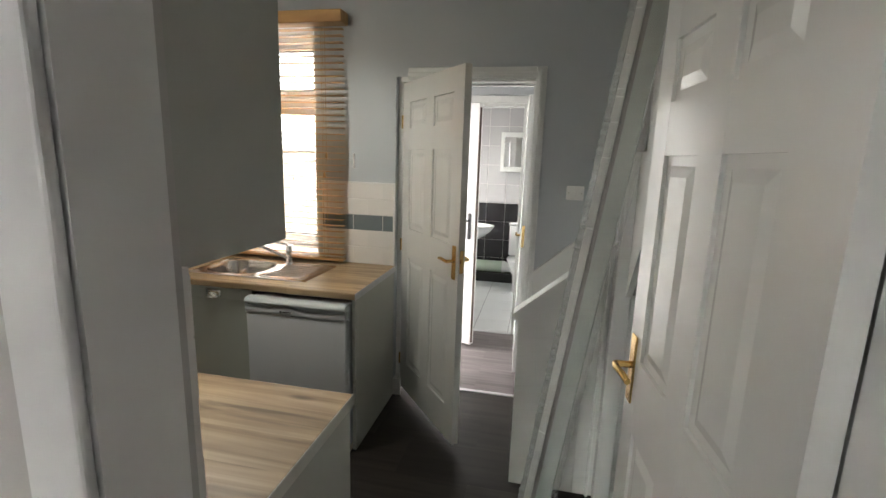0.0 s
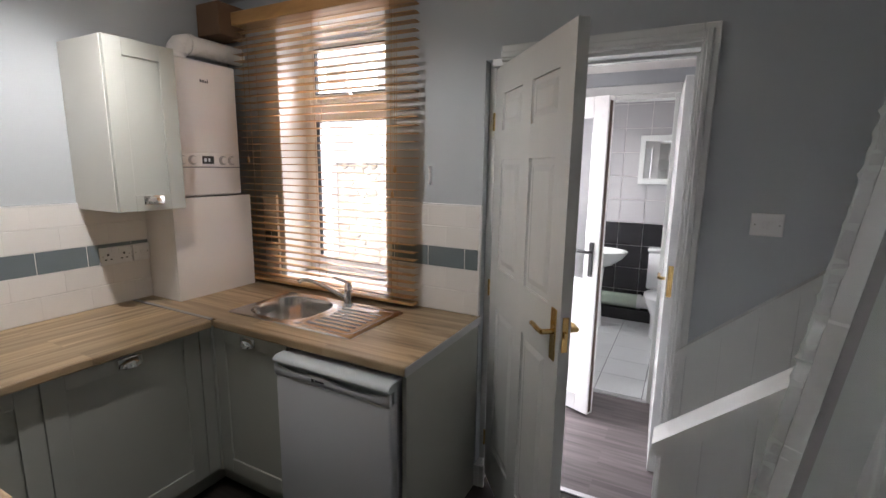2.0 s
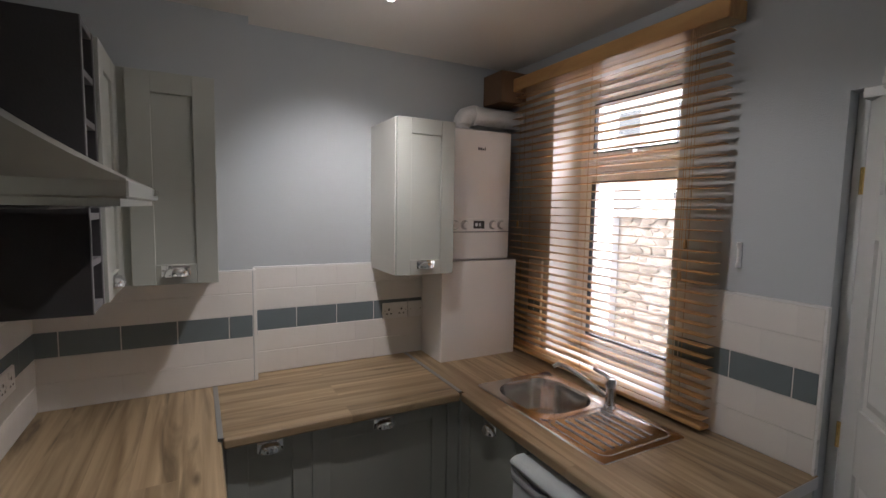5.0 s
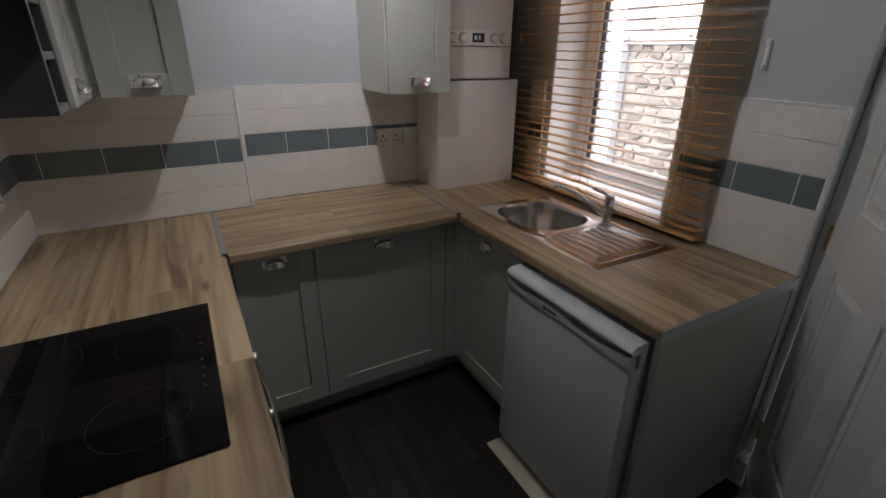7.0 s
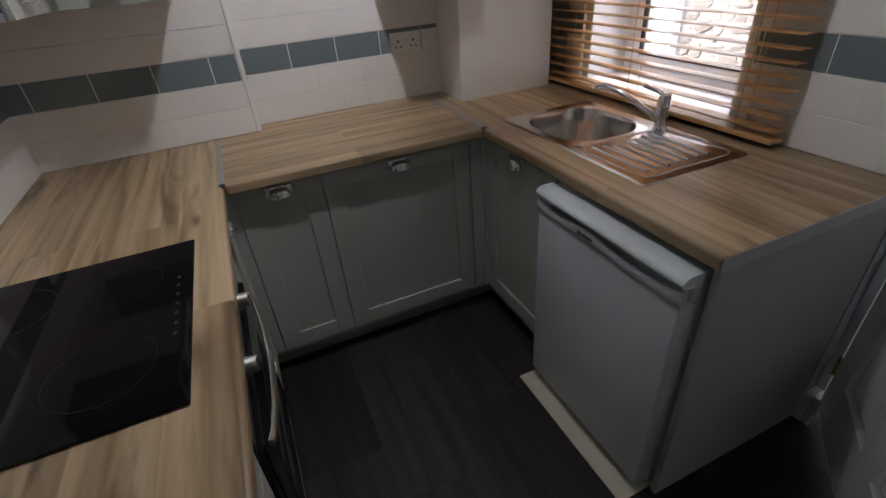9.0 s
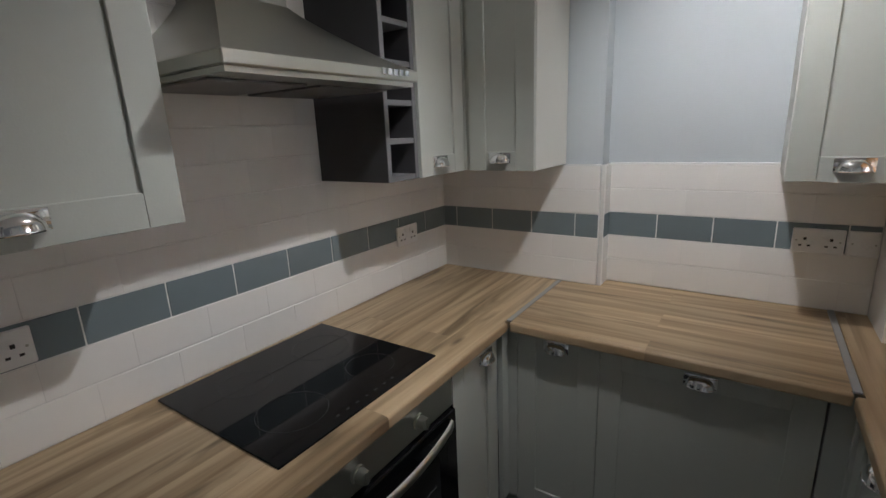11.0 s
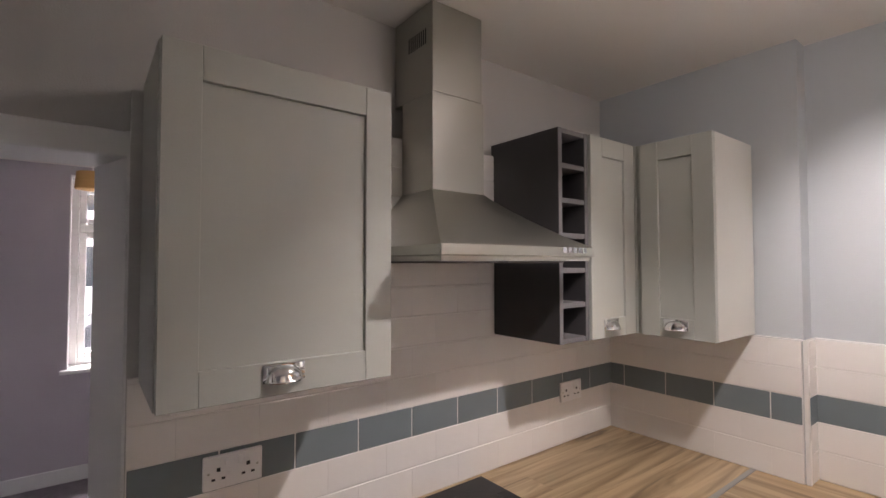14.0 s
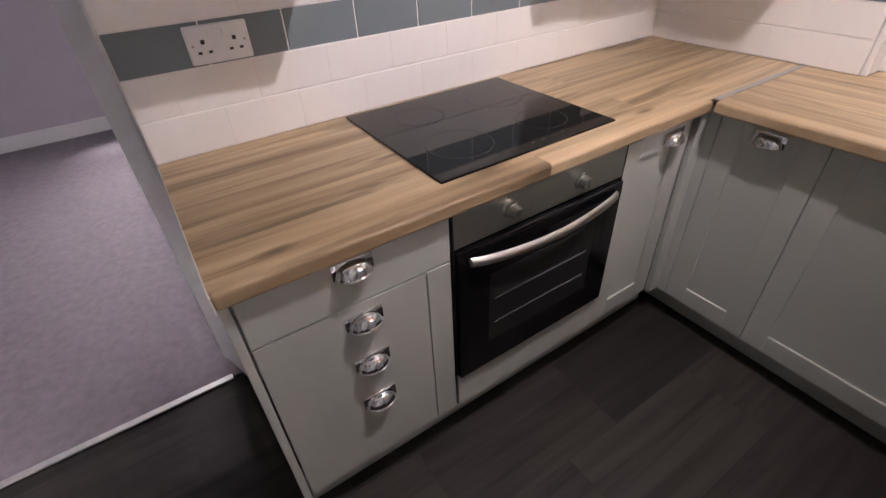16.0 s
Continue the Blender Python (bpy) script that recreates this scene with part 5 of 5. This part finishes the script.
for x, aim, watts, stray, cone in SPOTS:
    p = Vector((x, 0, CEIL - 0.062))
    d = Vector(aim).normalized()
    bm = bmesh.new()
    rod(bm, (x, 0, CEIL - 0.045), p, 0.005, 10)
    rod(bm, p - d * 0.012, p + d * 0.055, 0.016, 20, 0.020)
    head = part("spot_head", bm, M_CHROME, lamp, "chrome spotlight head", smooth=40)
    bm = bmesh.new()
    bmesh.ops.create_uvsphere(bm, u_segments=20, v_segments=12, radius=0.022, matrix=Matrix.Translation(p + d * 0.068))
    part("bulb", bm, M_BULB, head, "glowing white bulb", smooth=60)
    at = LAMP + p + d * 0.112
    # the reflector's cone, and the stray light of the bulb
    data = bpy.data.lights.new("spot_light", "SPOT")
    data.energy, data.shadow_soft_size, data.color, data.spot_size, data.spot_blend = watts, 0.02, (1.0, 0.97, 0.94), radians(cone), 1.0
    new("spot_light", data).matrix_world = look(at, at + d)
    data = bpy.data.lights.new("bulb_light", "POINT")
    data.energy, data.shadow_soft_size, data.color = stray, 0.02, (1.0, 0.97, 0.94)
    new("bulb_light", data).matrix_world = Matrix.Translation(at)

# ---- bathroom things ----
basin = thing("wash_basin", pose(-0.80, 5.75, -0.035), "white ceramic pedestal wash basin", "basin")
part("bowl", lathe(bmesh.new(), [(0.06, 0.66), (0.14, 0.70), (0.22, 0.77), (0.255, 0.83), (0.26, 0.845), (0.235, 0.845), (0.18, 0.79), (0.05, 0.745)], (0, 0, 0), 32, (1.17, 0.85)), M_CERAMIC, basin, smooth=60)
part("pedestal", lathe(bmesh.new(), [(0.10, 0.035), (0.09, 0.085), (0.07, 0.4), (0.085, 0.68)], (0, 0.04, 0), 24), M_CERAMIC, basin, smooth=60)
toilet = thing("toilet", pose(-0.135, 5.85, 0), "white ceramic close-coupled toilet", "toilet")
part("pan", lathe(bmesh.new(), [(0.12, 0.0), (0.11, 0.1), (0.12, 0.22), (0.185, 0.36), (0.19, 0.40), (0.15, 0.40)], (0, -0.12, 0), 28, (0.95, 1.25)), M_CERAMIC, toilet, smooth=60)
part("seat", lathe(bmesh.new(), [(0.10, 0.402), (0.195, 0.402), (0.2, 0.415), (0.19, 0.43), (0.09, 0.432)], (0, -0.12, 0), 28, (0.95, 1.25)), M_CERAMIC, toilet, smooth=60)
part("cistern", boxes((-0.19, 0.19, 0.15, 0.33, 0.40, 0.79), bevel=0.02, segments=3), M_CERAMIC, toilet, smooth=40)
part("cistern_lid", boxes((-0.2, 0.2, 0.14, 0.335, 0.79, 0.825), bevel=0.008, segments=2), M_CERAMIC, toilet, smooth=40)
cabm = thing("mirror_cabinet", pose(-0.51, BY - 0.012, 1.47), "white framed mirror cabinet on the bathroom wall", "mirror")
part("frame", boxes((0, 0.05, -0.08, 0, 0, 0.50), (0.29, 0.34, -0.08, 0, 0, 0.50), (0.05, 0.29, -0.08, 0, 0, 0.06), (0.05, 0.29, -0.08, 0, 0.44, 0.50), bevel=0.003), M_GLOSS, cabm)
part("mirror", boxes((0.05, 0.29, -0.065, -0.058, 0.06, 0.44)), M_MIRROR, cabm, "mirror glass")
pipe = thing("lagged_pipe", pose(0, 0, 0), "pale green lagged pipe along the bathroom wall", "pipe")
bm = bmesh.new()
rod(bm, (-1.45, BY - 0.10, 0.20), (-0.40, BY - 0.10, 0.20), 0.075, 24)
part("lagging", bm, M_PIPE, pipe, smooth=40)
bm = bmesh.new()
rod(bm, (-0.40, BY - 0.10, 0.20), (0.5, BY - 0.10, 0.20), 0.07, 24)
rod(bm, (-0.41, BY - 0.10, 0.20), (-0.37, BY - 0.10, 0.20), 0.082, 24)
part("pipe_end", bm, M_CERAMIC, pipe, "white plastic pipe", smooth=40)
fixed("pipe_shelf", boxes((-1.5, 0.9, BY - 0.20, BY - 0.01, 0.0, 0.125), bevel=0.002), M_BATHDARK, "black tiled upstand under the pipe")

# ---- lounge things ----
shade = thing("pendant_lamp", pose(-0.40, -2.45, 0), "amber fabric pendant lampshade near the lounge ceiling", "lamp")
part("shade", lathe(bmesh.new(), [(0.105, 2.28), (0.11, 2.285), (0.10, 2.41), (0.095, 2.41)], (0, 0, 0), 32), M_SHADE, shade, smooth=60)
bm = bmesh.new()
rod(bm, (0, 0, 2.41), (0, 0, 2.5), 0.004, 8)
part("flex", bm, M_UPVC, shade)
rad = thing("radiator", pose(-1.9, LY0 + 0.03, 0.12), "white panel radiator under the lounge window", "radiator")
part("panel", boxes((0, 1.45, 0.01, 0.05, 0.0, 0.6), bevel=0.006), M_SATIN, rad)
for i in range(24):
    part("convector_rib", boxes((0.03 + 0.058 * i, 0.058 + 0.058 * i, 0.05, 0.058, 0.04, 0.56), bevel=0.003), M_SATIN, rad)
part("wall_bracket", boxes((0.2, 0.24, -0.028, 0.012, 0.1, 0.5), (1.2, 1.24, -0.028, 0.012, 0.1, 0.5)), M_SATIN, rad)

# ---- outdoors ----
bm = bmesh.new()
box(bm, -120, 120, -120, LY0 - 0.32, -0.5, -0.30)
box(bm, -120, -1.15, WALL_Y, 120, -0.5, -0.30)
box(bm, -1.15, 120, 6.5, 120, -0.5, -0.30)
fixed("ground", bm, M_PAVE, "grey concrete ground outside the house")
fixed("road", boxes((-60, 60, -13.0, -5.2, -0.30, -0.285)), M_ROAD, "asphalt street in front of the house")
fixed("wall_outer_hall", boxes((-1.75, -1.61, 4.35, 6.5, -0.3, 1.2), (-1.61, -1.15, 4.35, 4.36, -0.3, 2.7)), M_RENDER, "pale rendered wall of the rear extension")
fixed("roof_extension", boxes((-1.16, 1.2, 3.25, 4.3, 2.46, 2.56), (-1.72, 1.2, 4.3, 6.6, 2.56, 2.68)), M_SLATE, "slate roof of the rear extension")
yard = fixed("yard_wall", boxes((-4.42, -1.7, 6.02, 6.35, -0.3, 1.72)), M_MORTAR, "rubble stone yard wall with lime mortar")


def stone_mesh(seed):
    rnd = random.Random(seed)
    bm = bmesh.new()
    pts = [(math.cos(a) * (0.5 + rnd.uniform(-0.08, 0.06)), math.sin(a) * (0.5 + rnd.uniform(-0.1, 0.06))) for a in [2 * math.pi * k / 7 + rnd.uniform(-0.15, 0.15) for k in range(7)]]
    lo = [bm.verts.new((x, 0.0, z)) for x, z in pts]
    mid = [bm.verts.new((x * 0.9, -0.018, z * 0.88)) for x, z in pts]
    top = bm.verts.new((rnd.uniform(-0.15, 0.15), -0.028, rnd.uniform(-0.1, 0.1)))
    for k in range(7):
        bm.faces.new((lo[k], lo[(k + 1) % 7], mid[(k + 1) % 7], mid[k]))
        bm.faces.new((mid[k], mid[(k + 1) % 7], top))
    return mesh_of("stone", bm, M_STONE)


fixed("yard_wall_white", boxes((-6.5, -4.42, 5.9, 6.4, -0.3, 2.7)), M_RENDER, "pale rendered wall beside the stone yard wall")
coping = fixed("yard_coping", prism(bmesh.new(), [(5.98, 1.72), (6.9, 1.92), (6.9, 1.60), (5.98, 1.66)], "x", -4.42, -1.7), M_PAVE, "pale sloping slabs on top of the yard wall")
neighbour = thing("terraced_house", pose(0, 0, 0), "pale rendered terraced house behind the yard", "house")
part("wall", boxes((-16, 3, 14, 20, -0.3, 6.2)), M_RENDER, neighbour)
bm = bmesh.new()
prism(bm, [(13.6, 6.1), (20.4, 6.1), (17, 8.6)], "x", -16.3, 3.3)
part("roof", bm, M_SLATE, neighbour)
for x in (-14, -11.6, -9.4, -7.0, -4.6, -2.0):
    for zz in (0.9, 3.6):
        wdw = part("window", boxes((x - 0.06, x, 13.96, 14.02, zz, zz + 1.5), (x + 0.9, x + 0.96, 13.96, 14.02, zz, zz + 1.5), (x, x + 0.9, 13.96, 14.02, zz, zz + 0.06), (x, x + 0.9, 13.96, 14.02, zz + 1.44, zz + 1.5)), M_UPVC, neighbour)
        part("pane", boxes((x, x + 0.9, 13.97, 13.99, zz + 0.06, zz + 1.44)), M_DARKWIN, wdw)
row = thing("terraced_house", pose(0, 0, 0), "pale rendered terraced houses across the street", "house")
part("wall", boxes((-20, 20, -24, -18, -0.3, 6.0)), M_RENDER, row)
bm = bmesh.new()
prism(bm, [(-24.4, 5.9), (-17.6, 5.9), (-21, 8.4)], "x", -20.3, 20.3)
part("roof", bm, M_SLATE, row)
for x in (-9, -6, -3, -0.8, 2.0, 5.0):
    for zz in (0.9, 3.5):
        wdw = part("window", boxes((x - 0.06, x, -18.02, -17.96, zz, zz + 1.5), (x + 1.1, x + 1.16, -18.02, -17.96, zz, zz + 1.5), (x, x + 1.1, -18.02, -17.96, zz, zz + 0.06), (x, x + 1.1, -18.02, -17.96, zz + 1.44, zz + 1.5)), M_UPVC, row)
        part("pane", boxes((x, x + 1.1, -17.99, -17.97, zz + 0.06, zz + 1.44)), M_DARKWIN, wdw)


def car(name, m, paint, label):
    c = thing(name, m, label, "car")
    bm = bmesh.new()
    prism(bm, [(-2.0, 0.25), (2.05, 0.25), (2.1, 0.6), (1.95, 0.78), (1.0, 0.92), (-1.85, 0.95), (-2.05, 0.7)], "y", -0.83, 0.83)
    bmesh.ops.bevel(bm, geom=list(bm.edges), offset=0.05, segments=2, affect="EDGES")
    part("body", bm, paint, c, smooth=40)
    bm = bmesh.new()
    prism(bm, [(1.0, 0.9), (0.35, 1.38), (-1.2, 1.42), (-1.8, 0.93)], "y", -0.72, 0.72)
    bmesh.ops.bevel(bm, geom=list(bm.edges), offset=0.04, segments=2, affect="EDGES")
    part("cabin", bm, M_DARKWIN, c, "dark car windows", smooth=40)
    part("roof", boxes((-1.25, 0.4, -0.66, 0.66, 1.385, 1.445), bevel=0.02, segments=2), paint, c, smooth=40)
    for x in (-1.3, 1.35):
        for y in (-0.84, 0.84):
            bm = bmesh.new()
            rod(bm, (x, y - 0.09, 0.31), (x, y + 0.09, 0.31), 0.31, 24)
            wheel = part("wheel", bm, M_TYRE, c, smooth=40)
            bm = bmesh.new()
            rod(bm, (x, y - 0.095, 0.31), (x, y + 0.095, 0.31), 0.19, 20)
            part("rim", bm, M_STRIP, wheel, smooth=40)
    for y in (-0.6, 0.6):
        part("headlight", boxes((2.0, 2.1, y - 0.15, y + 0.15, 0.6, 0.72), bevel=0.02), M_UPVC, c)
    return c


car("car", pose(-1.0, -6.4, -0.285, 0, 0, 0), M_CARSILVER, "silver hatchback parked outside the window")
car("car", pose(-2.3, -11.6, -0.285, 0, 0, 0), M_CARDARK, "dark blue car parked across the street")

# ---- wall tiles, stones and floor tiles ----
grout_y = fixed("tile_bed_hob", boxes((-2.469, -0.464, HOBW, HOBW + 0.0142, TOP + 0.001, UB + 0.003), (-1.70, -0.972, HOBW, HOBW + 0.0142, UB + 0.003, 2.14)), M_GROUT, "white tiled splashback with a slate blue band")
grout_l = fixed("tile_bed_left", boxes((LEFTW, LEFTW + 0.0142, HOBW + 0.012, 1.408, TOP + 0.001, 1.429), (RECESS, RECESS + 0.0142, 1.424, 2.311, TOP + 0.001, 1.429), (RECESS + 0.001, LEFTW + 0.010, 1.412, 1.4265, TOP + 0.001, 1.429)), M_GROUT, "white tiled splashback with a slate blue band")
grout_f = fixed("tile_bed_window", boxes((WR + 0.036, -0.868, FARW - 0.0142, FARW, TOP + 0.001, 1.443), (-2.306, WL - 0.034, FARW - 0.0142, FARW, TOP + 0.001, 1.443)), M_GROUT, "white tiled splashback with a slate blue band")
fixed("tile_trim", boxes((-0.874, -0.866, FARW - 0.02, FARW, TOP + 0.001, 1.447), (WR + 0.034, -0.874, FARW - 0.019, FARW, 1.440, 1.447), (LEFTW, LEFTW + 0.018, 1.26, 1.412, 1.427, 1.433), (RECESS, RECESS + 0.018, 1.424, 2.01, 1.427, 1.433), bevel=0.001), M_UPVC, "white plastic tile trim")
TILES = {}


def tile(w, h, blue, m, parent):
    key = (round(w, 3), round(h, 3), blue)
    if key not in TILES:
        if blue:
            bm = boxes((0, w, -0.005, 0, 0, h), bevel=0.0008)
        else:
            bm = prism(bmesh.new(), [(0, 0), (-0.0028, 0), (-0.0046, 0.0012), (-0.005, 0.003), (-0.005, h - 0.003), (-0.0046, h - 0.0012), (-0.0028, h), (0, h)], "x", 0, w)
        TILES[key] = mesh_of("tile", bm, M_TILEG if blue else M_TILEW)
    t = new("tile", TILES[key])
    t.parent = parent
    t.matrix_basis = m
    return t


COURSES = [(TOP + 0.003, 1.018, False), (1.0205, 1.1215, False), (1.1235, 1.2225, True), (1.2245, 1.325, False), (1.3275, 1.426, False)]


def course(start, end, first, z0, z1, blue, place, parent):
    """Tiles of 0.2 m along a wall from start to end; first: where the first joint falls."""
    gap = 0.0042 if blue else 0.0004
    u = start
    nxt = first
    while u < end - 0.004:
        v = min(nxt, end)
        if v - u > 0.006:
            tile(v - u - gap, z1 - z0, blue, place(u + gap / 2, z0), parent)
        u, nxt = v, nxt + 0.202


for i, (z0, z1, blue) in enumerate(COURSES):
    course(0.464, 2.466, 0.667 if i % 2 == 0 else 0.566, z0, z1, blue, lambda u, z: pose(-u, HOBW + 0.0115, z, 0, 0, 180), grout_y)
    course(HOBW + 0.013, 1.408, 0.702 if i % 2 == 0 else 0.80, z0, z1, blue, lambda u, z: pose(LEFTW + 0.0115, u, z, 0, 0, 90), grout_l)
    course(1.426, 2.311, 1.62 if i % 2 == 0 else 1.72, z0, z1, blue, lambda u, z: pose(RECESS + 0.0115, u, z, 0, 0, 90), grout_l)
    tile(0.080, z1 - z0, blue, pose(RECESS + 0.014, 1.4235, z0, 0, 0, 180) @ pose(-0.08, 0, 0), grout_l)
    zf0, zf1 = z0 + (0.012 if i > 1 else 0.006 * i), z1 + (0.012 if i > 1 else 0.006 * (i + 1))
    course(WR + 0.037, -0.876, -1.351 if i % 2 == 0 else -1.252, zf0, min(zf1, 1.439), blue, lambda u, z: pose(u, FARW - 0.0115, z), grout_f)
    course(-2.304, WL - 0.035, -2.25 if i % 2 == 0 else -2.3, zf0, min(zf1, 1.439), blue, lambda u, z: pose(u, FARW - 0.0115, z), grout_f)
for i in range(7):
    z0 = 1.430 + 0.102 * i
    course(0.974, 1.70, 1.07 if i % 2 else 1.17, z0, z0 + 0.099, False, lambda u, z: pose(-u, HOBW + 0.0115, z, 0, 0, 180), grout_y)

BT = {}


def bath_tile(w, h, mat, m, parent):
    key = (w, h, mat.name)
    if key not in BT:
        BT[key] = mesh_of("tile", boxes((0, w, -0.006, 0, 0, h), bevel=0.002), mat)
    t = new("tile", BT[key])
    t.parent = parent
    t.matrix_basis = m


for i in range(9):
    for j in range(10):
        if -1.4 + i * 0.25 < 0.3:
            bath_tile(0.246, 0.246, M_BATHDARK if j < 4 else M_BATHGREY, pose(-1.42 + i * 0.25, BY - 0.001, 0.05 + j * 0.25), wall_bath)
for i in range(7):
    for j in range(7):
        bath_tile(0.326, 0.326, M_BATHFLOOR, pose(-1.5 + i * 0.33, HY1 + 0.03 + j * 0.33, -0.003, -90, 0, 0) @ pose(0, 0, 0), floor_bath)
STONES = [stone_mesh(s) for s in range(9)]
rnd = random.Random(4)
z = -0.24
while z < 1.70:
    h = rnd.uniform(0.06, 0.12)
    x = -4.4 + rnd.uniform(0, 0.1)
    while x < -1.75:
        wd = rnd.uniform(0.10, 0.30)
        s = new("stone", rnd.choice(STONES))
        s.parent = yard
        s.matrix_basis = pose(x + wd / 2, 6.025, z + h / 2 + rnd.uniform(-0.02, 0.02), 0, rnd.uniform(-14, 14), 0) @ Matrix.Diagonal((wd * rnd.uniform(0.9, 1.15), rnd.uniform(0.6, 1.5), h * rnd.uniform(0.8, 1.5), 1))
        x += wd
    z += h
